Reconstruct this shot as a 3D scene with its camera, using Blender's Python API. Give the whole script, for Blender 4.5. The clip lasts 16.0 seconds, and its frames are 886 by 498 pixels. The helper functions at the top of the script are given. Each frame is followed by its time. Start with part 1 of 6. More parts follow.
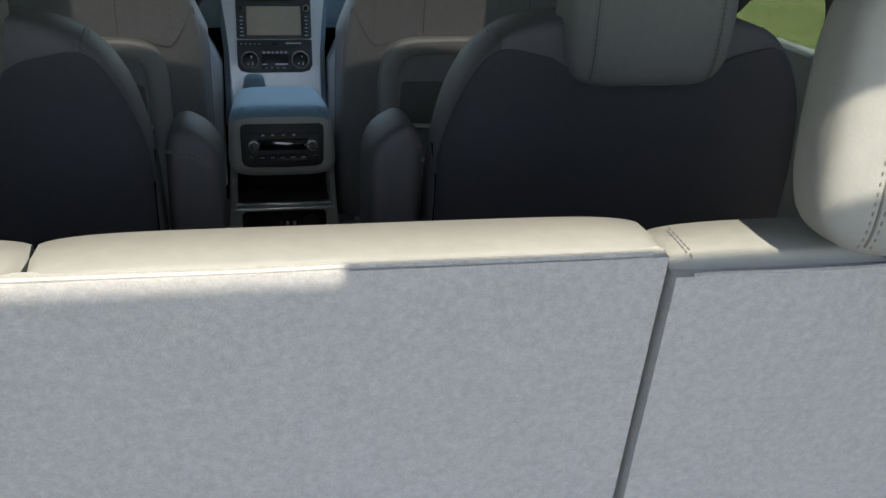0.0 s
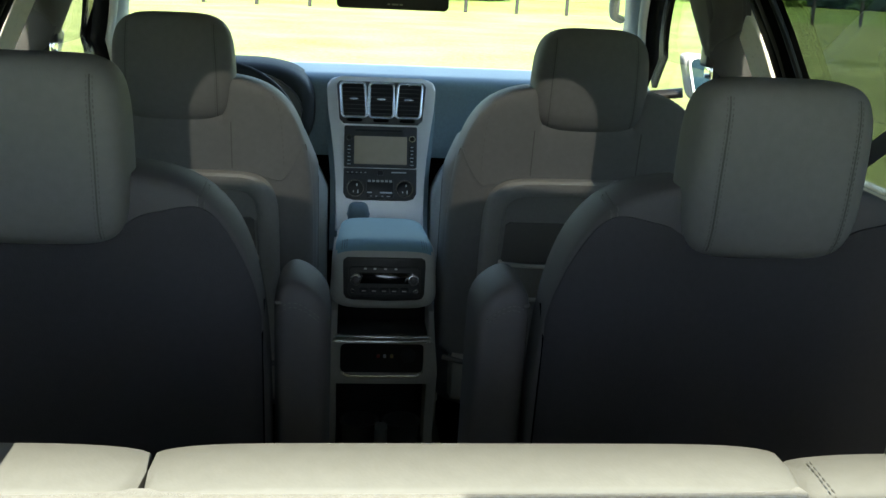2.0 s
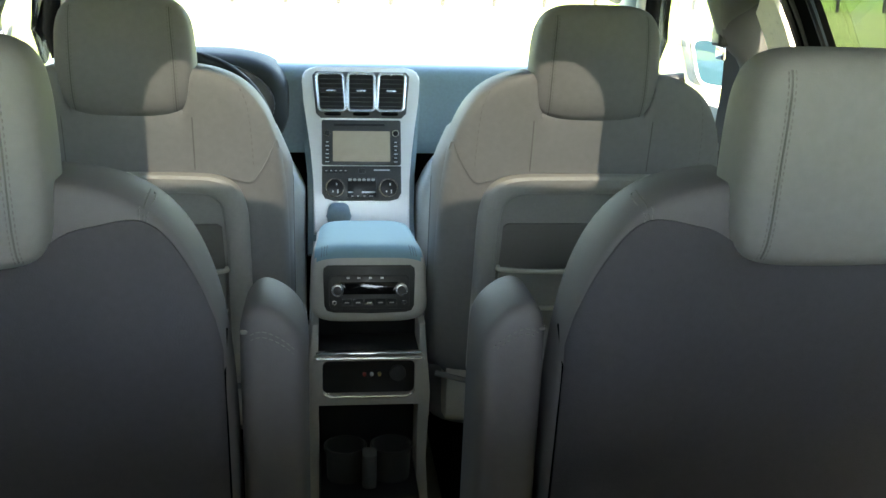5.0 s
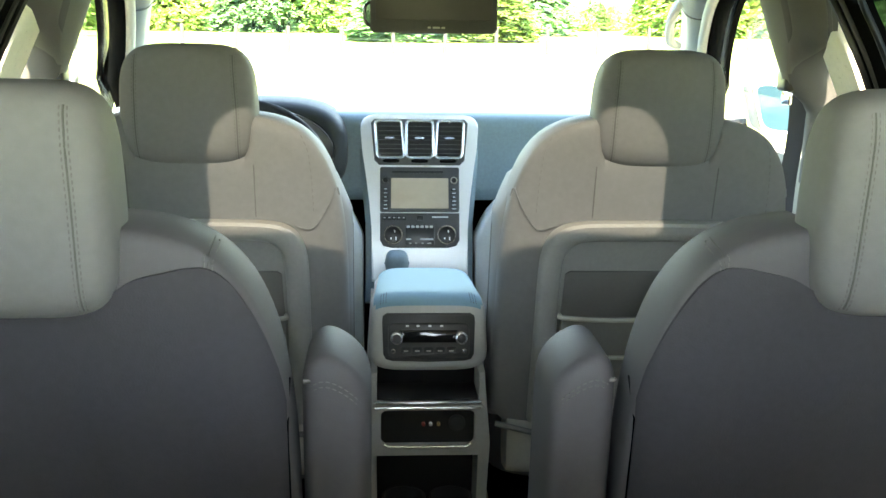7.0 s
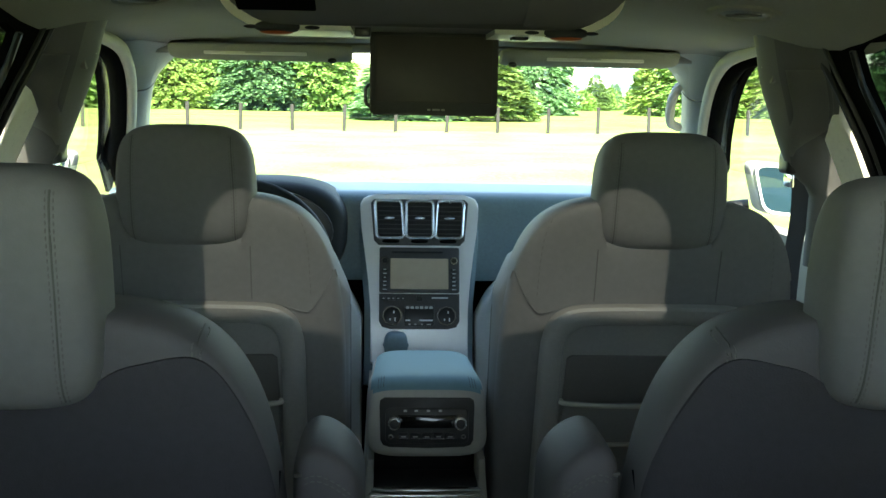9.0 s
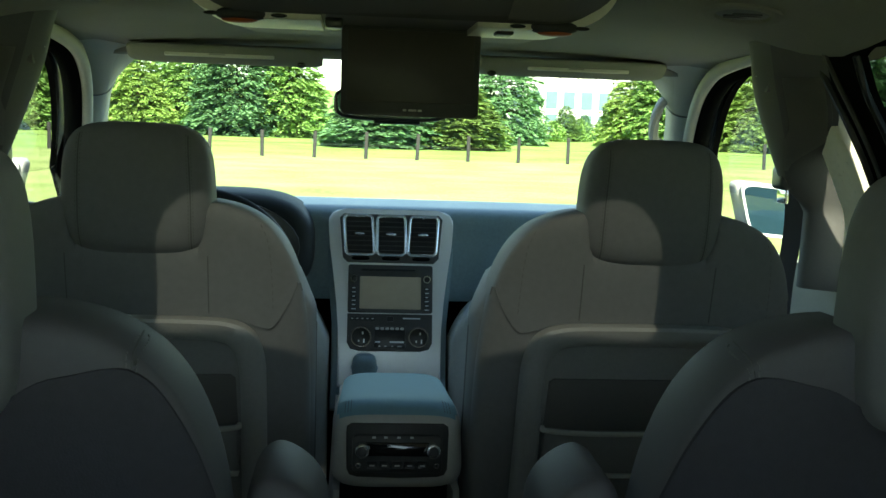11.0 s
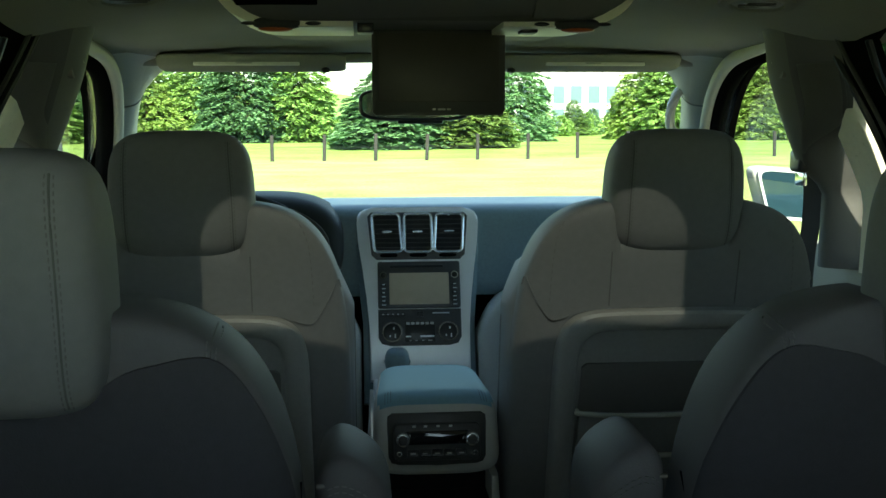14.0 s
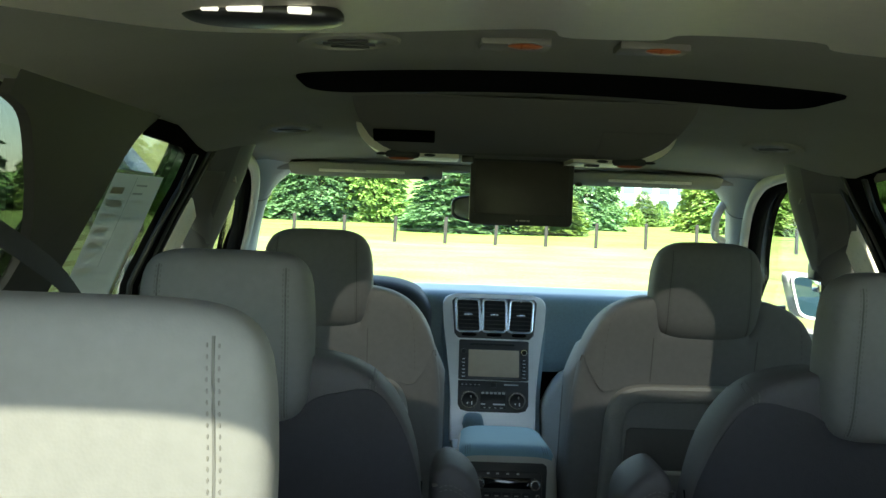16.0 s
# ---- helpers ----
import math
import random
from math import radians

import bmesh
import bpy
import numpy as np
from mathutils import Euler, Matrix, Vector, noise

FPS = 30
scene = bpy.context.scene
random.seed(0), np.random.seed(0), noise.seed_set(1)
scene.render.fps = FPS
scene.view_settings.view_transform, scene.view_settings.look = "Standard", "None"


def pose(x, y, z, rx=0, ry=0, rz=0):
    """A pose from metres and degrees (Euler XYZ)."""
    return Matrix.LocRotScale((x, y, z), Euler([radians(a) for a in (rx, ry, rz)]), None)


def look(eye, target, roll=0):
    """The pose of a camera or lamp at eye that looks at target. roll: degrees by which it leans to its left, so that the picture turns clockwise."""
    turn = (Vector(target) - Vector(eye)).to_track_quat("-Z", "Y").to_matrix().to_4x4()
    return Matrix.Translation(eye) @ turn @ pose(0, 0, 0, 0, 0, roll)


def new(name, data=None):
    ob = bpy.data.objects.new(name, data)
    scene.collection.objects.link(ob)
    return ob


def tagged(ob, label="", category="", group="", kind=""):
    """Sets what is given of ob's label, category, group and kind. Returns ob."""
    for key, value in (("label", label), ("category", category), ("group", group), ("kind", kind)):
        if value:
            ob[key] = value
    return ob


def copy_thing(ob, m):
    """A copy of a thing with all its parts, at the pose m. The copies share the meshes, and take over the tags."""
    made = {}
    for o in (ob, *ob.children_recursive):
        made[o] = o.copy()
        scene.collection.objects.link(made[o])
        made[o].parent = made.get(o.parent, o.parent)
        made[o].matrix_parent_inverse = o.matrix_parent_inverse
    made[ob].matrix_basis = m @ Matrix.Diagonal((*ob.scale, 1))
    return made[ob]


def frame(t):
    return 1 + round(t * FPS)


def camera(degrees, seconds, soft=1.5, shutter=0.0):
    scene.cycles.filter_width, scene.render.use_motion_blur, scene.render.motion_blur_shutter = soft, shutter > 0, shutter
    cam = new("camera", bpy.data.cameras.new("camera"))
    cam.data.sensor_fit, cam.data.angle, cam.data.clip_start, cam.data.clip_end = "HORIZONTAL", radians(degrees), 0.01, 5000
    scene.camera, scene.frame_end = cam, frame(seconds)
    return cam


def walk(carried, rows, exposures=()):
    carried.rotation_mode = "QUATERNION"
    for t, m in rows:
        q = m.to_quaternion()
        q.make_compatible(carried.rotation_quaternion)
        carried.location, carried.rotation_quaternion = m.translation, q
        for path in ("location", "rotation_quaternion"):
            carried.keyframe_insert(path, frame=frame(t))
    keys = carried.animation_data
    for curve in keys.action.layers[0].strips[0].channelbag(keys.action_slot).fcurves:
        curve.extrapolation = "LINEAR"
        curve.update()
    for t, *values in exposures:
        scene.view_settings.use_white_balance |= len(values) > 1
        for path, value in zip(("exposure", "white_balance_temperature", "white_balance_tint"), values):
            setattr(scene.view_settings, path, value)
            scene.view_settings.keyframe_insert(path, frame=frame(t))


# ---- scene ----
cam = camera(46.2, 16.0)
EXPOSURES = [(0.0, 2.1, 7450, 15), (1.5, 2.1, 7450, 15), (2.0, 2.13, 7450, 5), (2.5, 2.55, 7550, 3), (3.5, 3.05, 7650, 2), (4.0, 3.15, 7750, 3), (6.5, 4.78, 8900, 11), (7.0, 4.33, 8800, 9), (7.5, 3.78, 8500, 6), (8.0, 3.33, 8200, 4), (9.0, 2.63, 7800, 2), (11.5, 1.85, 7750, -7), (14.5, 1.85, 7750, -7), (15.0, 1.88, 7750, -6), (15.5, 1.95, 7800, -3), (16.0, 2.28, 7500, 1)]
PATH = [
    (0, (-0.069, 0.316, 1.58), (0.29, 2.154, 0.877), 1.6),
    (0.5, (-0.054, 0.31, 1.589), (0.158, 2.162, 0.865), 1.6),
    (1, (-0.096, 0.301, 1.598), (-0.188, 2.155, 0.854), 0.2),
    (1.4, (-0.101, 0.295, 1.616), (-0.212, 2.168, 0.922), 0.4),
    (1.5, (-0.094, 0.306, 1.617), (-0.136, 2.201, 0.978), 0.8),
    (2, (-0.088, 0.359, 1.636), (0.104, 2.283, 1.123), 2.6),
    (2.5, (-0.097, 0.413, 1.642), (0.075, 2.336, 1.119), 2.2),
    (3, (-0.096, 0.456, 1.635), (0.058, 2.375, 1.092), 1.4),
    (3.5, (-0.09, 0.494, 1.635), (0.117, 2.416, 1.121), 1.2),
    (4, (-0.082, 0.53, 1.62), (0.185, 2.442, 1.098), 1.5),
    (6.5, (-0.095, 0.589, 1.593), (0.033, 2.519, 1.085), 1.4),
    (6.7, (-0.097, 0.58, 1.593), (0.026, 2.519, 1.12), 1.3),
    (7, (-0.095, 0.598, 1.594), (0.03, 2.546, 1.158), 0.9),
    (7.5, (-0.092, 0.603, 1.598), (0.032, 2.563, 1.22), 0.8),
    (8, (-0.089, 0.602, 1.601), (0.045, 2.572, 1.283), 1.0),
    (8.5, (-0.087, 0.608, 1.601), (0.04, 2.583, 1.313), 1.0),
    (9, (-0.089, 0.628, 1.599), (0.032, 2.602, 1.308), 1.1),
    (9.2, (-0.089, 0.634, 1.602), (0.035, 2.611, 1.323), 0.9),
    (11.3, (-0.09, 0.759, 1.553), (0.096, 2.739, 1.338), 2.0),
    (11.5, (-0.096, 0.751, 1.56), (0.096, 2.732, 1.36), 1.7),
    (12, (-0.101, 0.757, 1.551), (0.062, 2.738, 1.325), 2.0),
    (12.5, (-0.107, 0.752, 1.553), (-0.034, 2.735, 1.3), 0.7),
    (13, (-0.105, 0.748, 1.549), (0.003, 2.73, 1.301), -0.1),
    (13.5, (-0.119, 0.725, 1.556), (-0.008, 2.711, 1.339), -0.3),
    (14, (-0.127, 0.696, 1.553), (0.029, 2.676, 1.316), -0.2),
    (14.5, (-0.142, 0.658, 1.562), (0.07, 2.636, 1.352), 0.1),
    (15, (-0.146, 0.618, 1.559), (0.056, 2.601, 1.399), 0.4),
    (15.5, (-0.166, 0.48, 1.588), (-0.126, 2.477, 1.505), -0.1),
    (16, (-0.186, 0.245, 1.597), (-0.158, 2.243, 1.518), 2.1),
]
walk(cam, [(t, look(eye, target, roll)) for t, eye, target, roll in PATH], EXPOSURES)

# ---- world, sun ----
SUN_UP = 42.0
world = bpy.data.worlds.new("sky")
scene.world = world
world.use_nodes = True
wn = world.node_tree
wn.nodes.clear()
sky = wn.nodes.new("ShaderNodeTexSky")
sky.sky_type, sky.sun_disc = "NISHITA", False
sky.dust_density, sky.ozone_density = 0.5, 2.0
sky.sun_elevation, sky.sun_rotation = radians(SUN_UP), radians(180)
bg = wn.nodes.new("ShaderNodeBackground")
bg.inputs["Strength"].default_value = 0.17
wo = wn.nodes.new("ShaderNodeOutputWorld")
blue = wn.nodes.new("ShaderNodeVectorMath")
blue.operation = "MULTIPLY"
blue.inputs[1].default_value = (0.95, 1.0, 1.02)
wn.links.new(sky.outputs[0], blue.inputs[0])
wn.links.new(blue.outputs[0], bg.inputs["Color"])
wn.links.new(bg.outputs[0], wo.inputs["Surface"])
sun_data = bpy.data.lights.new("sun", "SUN")
sun_data.energy, sun_data.angle, sun_data.color = 4.3, radians(0.6), (1.0, 0.99, 0.97)
sun = new("sun", sun_data)
sun.matrix_world = look((0, -20 * math.cos(radians(SUN_UP)), 20 * math.sin(radians(SUN_UP))), (0, 0, 0))


# ---- materials ----
def mat(name, col, rough=0.5, metal=0.0, var=0.12, big=4.0, fine=70.0, bump=0.15, bscale=300.0, dist=0.002, spec=0.5, kind="noise", random_obj=0.0, tone=None, sheen=0.0):
    """A surface with colour drift at two scales, roughness drift and fine relief."""
    m = bpy.data.materials.new(name)
    m.use_nodes = True
    t = m.node_tree
    b = t.nodes["Principled BSDF"]
    co = t.nodes.new("ShaderNodeTexCoord")
    n1, n2 = t.nodes.new("ShaderNodeTexNoise"), t.nodes.new("ShaderNodeTexNoise")
    n1.inputs["Scale"].default_value, n2.inputs["Scale"].default_value = big, fine
    n1.inputs["Detail"].default_value, n2.inputs["Detail"].default_value = 5, 6
    for n in (n1, n2):
        t.links.new(co.outputs["Object"], n.inputs["Vector"])
    add = t.nodes.new("ShaderNodeMath")
    add.operation = "ADD"
    t.links.new(n1.outputs["Fac"], add.inputs[0])
    t.links.new(n2.outputs["Fac"], add.inputs[1])
    fac = add.outputs[0]
    if random_obj:
        oi = t.nodes.new("ShaderNodeObjectInfo")
        mad = t.nodes.new("ShaderNodeMath")
        mad.operation = "MULTIPLY_ADD"
        mad.inputs[1].default_value = random_obj
        t.links.new(oi.outputs["Random"], mad.inputs[0])
        t.links.new(fac, mad.inputs[2])
        fac = mad.outputs[0]
    ramp = t.nodes.new("ShaderNodeValToRGB")
    lo = [c * (1 - var) for c in col]
    hi = [min(1, c * (1 + var)) for c in col] if tone is None else list(tone)
    ramp.color_ramp.elements[0].position, ramp.color_ramp.elements[1].position = 0.35, 0.65
    ramp.color_ramp.elements[0].color, ramp.color_ramp.elements[1].color = (*lo, 1), (*hi, 1)
    half = t.nodes.new("ShaderNodeMath")
    half.operation = "MULTIPLY"
    half.inputs[1].default_value = 0.5
    t.links.new(fac, half.inputs[0])
    t.links.new(half.outputs[0], ramp.inputs["Fac"])
    t.links.new(ramp.outputs["Color"], b.inputs["Base Color"])
    mr = t.nodes.new("ShaderNodeMapRange")
    mr.inputs["To Min"].default_value, mr.inputs["To Max"].default_value = max(0.02, rough - 0.08), min(1, rough + 0.08)
    t.links.new(n2.outputs["Fac"], mr.inputs["Value"])
    t.links.new(mr.outputs["Result"], b.inputs["Roughness"])
    b.inputs["Metallic"].default_value = metal
    b.inputs["Specular IOR Level"].default_value = spec
    b.inputs["Sheen Weight"].default_value = sheen
    if bump:
        if kind == "leather":
            tx = t.nodes.new("ShaderNodeTexVoronoi")
            out = tx.outputs["Distance"]
        else:
            tx = t.nodes.new("ShaderNodeTexNoise")
            tx.inputs["Detail"].default_value = 4
            out = tx.outputs["Fac"]
        tx.inputs["Scale"].default_value = bscale
        t.links.new(co.outputs["Object"], tx.inputs["Vector"])
        bp = t.nodes.new("ShaderNodeBump")
        bp.inputs["Strength"].default_value, bp.inputs["Distance"].default_value = bump, dist
        t.links.new(out, bp.inputs["Height"])
        t.links.new(bp.outputs["Normal"], b.inputs["Normal"])
    return m


def glass(name, tint, gloss=0.9, rough=0.01):
    """Thin pane: tinted see-through with a mirror film that grows at grazing angles."""
    m = bpy.data.materials.new(name)
    m.use_nodes = True
    t = m.node_tree
    t.nodes.clear()
    tr, gl, mx, fr, out = (t.nodes.new("ShaderNode" + k) for k in ("BsdfTransparent", "BsdfGlossy", "MixShader", "LayerWeight", "OutputMaterial"))
    tr.inputs["Color"].default_value = (*tint, 1)
    gl.inputs["Color"].default_value, gl.inputs["Roughness"].default_value = (gloss, gloss, gloss, 1), rough
    pw, sc = t.nodes.new("ShaderNodeMath"), t.nodes.new("ShaderNodeMath")
    pw.operation, sc.operation = "POWER", "MULTIPLY_ADD"
    pw.inputs[1].default_value, sc.inputs[1].default_value, sc.inputs[2].default_value = 5.0, 0.9, 0.03
    t.links.new(fr.outputs["Facing"], pw.inputs[0])
    t.links.new(pw.outputs[0], sc.inputs[0])
    t.links.new(sc.outputs[0], mx.inputs[0])
    t.links.new(tr.outputs[0], mx.inputs[1])
    t.links.new(gl.outputs[0], mx.inputs[2])
    t.links.new(mx.outputs[0], out.inputs["Surface"])
    return m


LEATHER = mat("grey_leather", (0.226, 0.220, 0.220), 0.62, spec=0.28, var=0.06, big=5, fine=90, bump=0.14, bscale=420, dist=0.0006, kind="leather")
VINYL = mat("seat_back_vinyl", (0.064, 0.061, 0.069), 0.7, spec=0.2, var=0.08, big=6, fine=120, bump=0.25, bscale=520, dist=0.001, kind="leather")
CARPET = mat("seat_back_carpet", (0.33, 0.318, 0.332), 0.95, var=0.13, big=170, fine=620, bump=0.6, bscale=800, dist=0.0015, spec=0.05, sheen=0.3)
# shade over the unseen load floor put into its colour, cuts bounced light
SHADEFLOOR = mat("shaded_load_floor", (0.045, 0.043, 0.04), 0.9, var=0.2, big=14, fine=300, bump=0.8, bscale=500, dist=0.003, spec=0.1)
# paler pillar tone that stands for window light on the flank
LITFLANK = mat("lit_flank_trim", (0.165, 0.163, 0.142), 0.65, var=0.06, big=4, fine=160, bump=0.2, bscale=600, dist=0.0006)
# pillar trim darkened to stand for the shade at the rear pillars
SHADETRIM = mat("shaded_rear_trim", (0.052, 0.049, 0.046), 0.7, spec=0.25, var=0.08, big=4, fine=160, bump=0.2, bscale=600, dist=0.0006)
# darker copy of the grey leather; second-row shade is put into its colour
SHADELEATHER = mat("shaded_grey_leather", (0.128, 0.121, 0.126), 0.62, spec=0.28, var=0.06, big=5, fine=90, bump=0.14, bscale=420, dist=0.0006, kind="leather")
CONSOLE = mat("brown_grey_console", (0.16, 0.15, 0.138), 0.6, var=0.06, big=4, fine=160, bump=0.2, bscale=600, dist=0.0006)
FLOORC = mat("floor_carpet", (0.50, 0.455, 0.375), 0.95, var=0.2, big=14, fine=300, bump=0.8, bscale=500, dist=0.003, spec=0.1)
PLASTIC = mat("grey_trim_plastic", (0.54, 0.51, 0.465), 0.5, var=0.05, big=5, fine=150, bump=0.2, bscale=700, dist=0.0006)
PANEL = mat("seat_panel_plastic", (0.38, 0.365, 0.345), 0.5, var=0.06, big=5, fine=150, bump=0.2, bscale=700, dist=0.0006)
# slight olive cast: light off the lawn put into the trim colour
TRIM = mat("pale_pillar_trim", (0.40, 0.39, 0.315), 0.6, var=0.05, big=4, fine=160, bump=0.15, bscale=600, dist=0.0005)
PILLAR = mat("pillar_trim_plastic", (0.11, 0.107, 0.10), 0.65, var=0.06, big=4, fine=160, bump=0.2, bscale=600, dist=0.0006)
BEIGE = mat("beige_jamb", (0.84, 0.79, 0.65), 0.3, var=0.05, big=4, fine=90, bump=0.05)
HEADLINER = mat("headliner_cloth", (0.25, 0.244, 0.212), 0.95, var=0.06, big=6, fine=300, bump=0.3, bscale=800, dist=0.001, spec=0.1)
# charcoal vinyl with blue sky light from the windscreen put into its colour
DASH = mat("dash_sky_tint", (0.15, 0.215, 0.24), 0.42, var=0.1, big=5, fine=140, bump=0.3, bscale=500, dist=0.001)
DASHK = mat("dark_dash_hood", (0.018, 0.02, 0.021), 0.6, spec=0.2, var=0.1, big=5, fine=140, bump=0.3, bscale=500, dist=0.001)
BLACK = mat("black_plastic", (0.018, 0.018, 0.018), 0.35, var=0.2, big=8, fine=160, bump=0.1, bscale=600, dist=0.0005)
BLACKM = mat("black_rubber", (0.006, 0.006, 0.006), 1.0, spec=0.0, var=0.2, big=8, fine=160, bump=0.2, bscale=500, dist=0.0006)
# panel plastic made darker to stand for shade in the sunk field
RECESS = mat("seat_panel_shaded", (0.31, 0.30, 0.285), 0.6, var=0.06, big=5, fine=150, bump=0.2, bscale=700, dist=0.0006)
DARKBIN = mat("dark_grey_bin", (0.04, 0.04, 0.041), 0.6, var=0.15, big=8, fine=160, bump=0.2, bscale=500, dist=0.0006)
SILVER = mat("silver_paint", (0.88, 0.88, 0.87), 0.38, metal=0.3, var=0.02, big=7, fine=60, bump=0.0)
SATIN = mat("satin_chrome", (0.82, 0.84, 0.84), 0.24, metal=0.85, var=0.02, bump=0.0)
# grey lid pad with the windscreen's blue sky light put into its colour
LIDP = mat("lid_pad_sky_tint", (0.25, 0.42, 0.50), 0.6, var=0.04, big=6, fine=120, bump=0.1, bscale=500, dist=0.0005, kind="leather", spec=0.2)
LIDM = mat("console_soft_vinyl", (0.60, 0.575, 0.53), 0.45, var=0.04, big=6, fine=120, bump=0.1, bscale=500, dist=0.0005, kind="leather", spec=0.7)
DASHLOW = mat("pale_dash_panel", (0.54, 0.55, 0.53), 0.45, var=0.04, big=5, fine=140, bump=0.15, bscale=600, dist=0.0005)
LIPM = mat("pale_pocket_trim", (0.62, 0.60, 0.53), 0.35, var=0.03, bump=0.0)
CHROME = mat("chrome", (0.8, 0.8, 0.8), 0.12, metal=1.0, var=0.03, bump=0.0)
GLOSSK = mat("glossy_black", (0.01, 0.01, 0.01), 0.1, var=0.1, bump=0.0)
RADIO = mat("radio_grey", (0.055, 0.053, 0.051), 0.42, var=0.15, big=8, fine=200, bump=0.1, bscale=700, dist=0.0004)
# beige base stands for a warm reflection on the switched-off screen
SCREEN = mat("nav_screen", (0.48, 0.38, 0.27), 0.16, var=0.04, big=9, fine=60, bump=0.0)
DVDSCR = mat("video_screen", (0.055, 0.047, 0.042), 0.45, var=0.1, big=6, fine=60, bump=0.0)
WHITE = mat("white_print", (0.7, 0.7, 0.7), 0.5, var=0.05, bump=0.0)
AMBER = mat("amber_lens", (0.24, 0.075, 0.03), 0.3, var=0.1, bump=0.05)
# faint orange glow added to the lens
AMBER.node_tree.nodes["Principled BSDF"].inputs["Emission Color"].default_value = (1.0, 0.22, 0.05, 1)
AMBER.node_tree.nodes["Principled BSDF"].inputs["Emission Strength"].default_value = 0.004
LENS = mat("lit_white_lens", (0.8, 0.8, 0.78), 0.3, var=0.02, bump=0.0)
LENS.node_tree.nodes["Principled BSDF"].inputs["Emission Color"].default_value = (1, 0.98, 0.94, 1)
LENS.node_tree.nodes["Principled BSDF"].inputs["Emission Strength"].default_value = 0.25
CREAM = mat("cream_lamp_housing", (0.84, 0.80, 0.68), 0.4, var=0.04, bump=0.03)
SHEET = mat("thin_paper", (0.85, 0.84, 0.80), 0.6, var=0.03, big=6, fine=120, bump=0.03)
_t = SHEET.node_tree
_tl, _mx = _t.nodes.new("ShaderNodeBsdfTranslucent"), _t.nodes.new("ShaderNodeMixShader")
_tl.inputs["Color"].default_value = (0.85, 0.84, 0.80, 1)
_mx.inputs[0].default_value = 0.6
_t.links.new(_t.nodes["Principled BSDF"].outputs[0], _mx.inputs[1])
_t.links.new(_tl.outputs[0], _mx.inputs[2])
_t.links.new(_mx.outputs[0], _t.nodes["Material Output"].inputs["Surface"])
PAPER = mat("paper", (0.72, 0.70, 0.64), 0.6, var=0.04, big=6, fine=120, bump=0.05)
PRINT = mat("grey_print", (0.42, 0.40, 0.38), 0.6, var=0.08, bump=0.0)
BROWNP = mat("brown_print", (0.50, 0.44, 0.36), 0.6, var=0.08, bump=0.0)
YELLOW = mat("yellow_print", (0.55, 0.50, 0.06), 0.6, var=0.08, bump=0.0)
WEB = mat("belt_webbing", (0.05, 0.05, 0.055), 0.8, var=0.15, big=12, fine=500, bump=0.5, bscale=900, dist=0.0008)
WEBG = mat("grey_belt_webbing", (0.20, 0.195, 0.18), 0.8, var=0.1, big=12, fine=500, bump=0.5, bscale=900, dist=0.0008)
PAINT = mat("white_car_paint", (0.7, 0.7, 0.68), 0.2, var=0.02, bump=0.0)
THREAD = mat("seam_thread", (0.17, 0.163, 0.157), 0.7, var=0.1, bump=0.0)
SEAM = mat("seam_shadow_line", (0.13, 0.126, 0.122), 0.8, var=0.1, bump=0.0)
POLY = mat("brass_jack", (0.75, 0.6, 0.25), 0.3, metal=1.0, bump=0.0)
REDJ = mat("red_jack", (0.45, 0.05, 0.04), 0.4, bump=0.0)
CLEAR = glass("clear_glass", (0.96, 0.97, 0.965), 0.35)
REARPANE = glass("rear_window_glass", (0.745, 0.765, 0.715))
TINT = glass("privacy_glass", (0.29, 0.315, 0.305))
SKYGLASS = glass("skylight_glass", (0.041, 0.043, 0.042), 0.3)
# teal tint paints the reflected sky into the door mirror glass
MIRROR = mat("mirror", (0.06, 0.10, 0.085), 0.03, metal=1.0, var=0.01, bump=0.0)
RVGLASS = mat("rearview_glass", (0.62, 0.63, 0.62), 0.03, metal=1.0, var=0.01, bump=0.0)
GRASS = mat("lawn", (0.25, 0.33, 0.085), 0.9, var=0.22, big=0.35, fine=9, bump=0.6, bscale=60, dist=0.02, spec=0.15, tone=(0.46, 0.51, 0.19))
MEADOW = mat("rough_grass", (0.20, 0.315, 0.06), 0.9, var=0.2, big=0.25, fine=6, bump=0.6, bscale=50, dist=0.02, spec=0.15, tone=(0.34, 0.47, 0.12))
LEAF = mat("spruce_needles", (0.085, 0.19, 0.052), 0.75, var=0.45, big=0.5, fine=5, bump=0.0, spec=0.2, random_obj=0.45, tone=(0.27, 0.45, 0.115))
LEAFB = mat("blue_green_needles", (0.06, 0.15, 0.06), 0.75, var=0.45, big=0.5, fine=5, bump=0.0, spec=0.2, random_obj=0.3, tone=(0.19, 0.37, 0.15))
LEAFY = mat("yellow_green_needles", (0.10, 0.195, 0.045), 0.75, var=0.45, big=0.5, fine=5, bump=0.0, spec=0.2, random_obj=0.3, tone=(0.31, 0.46, 0.11))
BARK = mat("bark", (0.10, 0.075, 0.05), 0.9, var=0.3, big=6, fine=40, bump=0.6, bscale=40, dist=0.02)
POST = mat("fence_wood", (0.036, 0.034, 0.03), 0.9, var=0.25, big=5, fine=60, bump=0.5, bscale=60, dist=0.01)
WALLW = mat("white_render", (0.72, 0.72, 0.70), 0.8, var=0.05, big=1, fine=20, bump=0.1)
WALLB = mat("beige_render", (0.55, 0.48, 0.36), 0.8, var=0.06, big=1, fine=20, bump=0.1)
ROOFT = mat("roof_shingle", (0.12, 0.11, 0.11), 0.8, var=0.15, big=2, fine=30, bump=0.3)
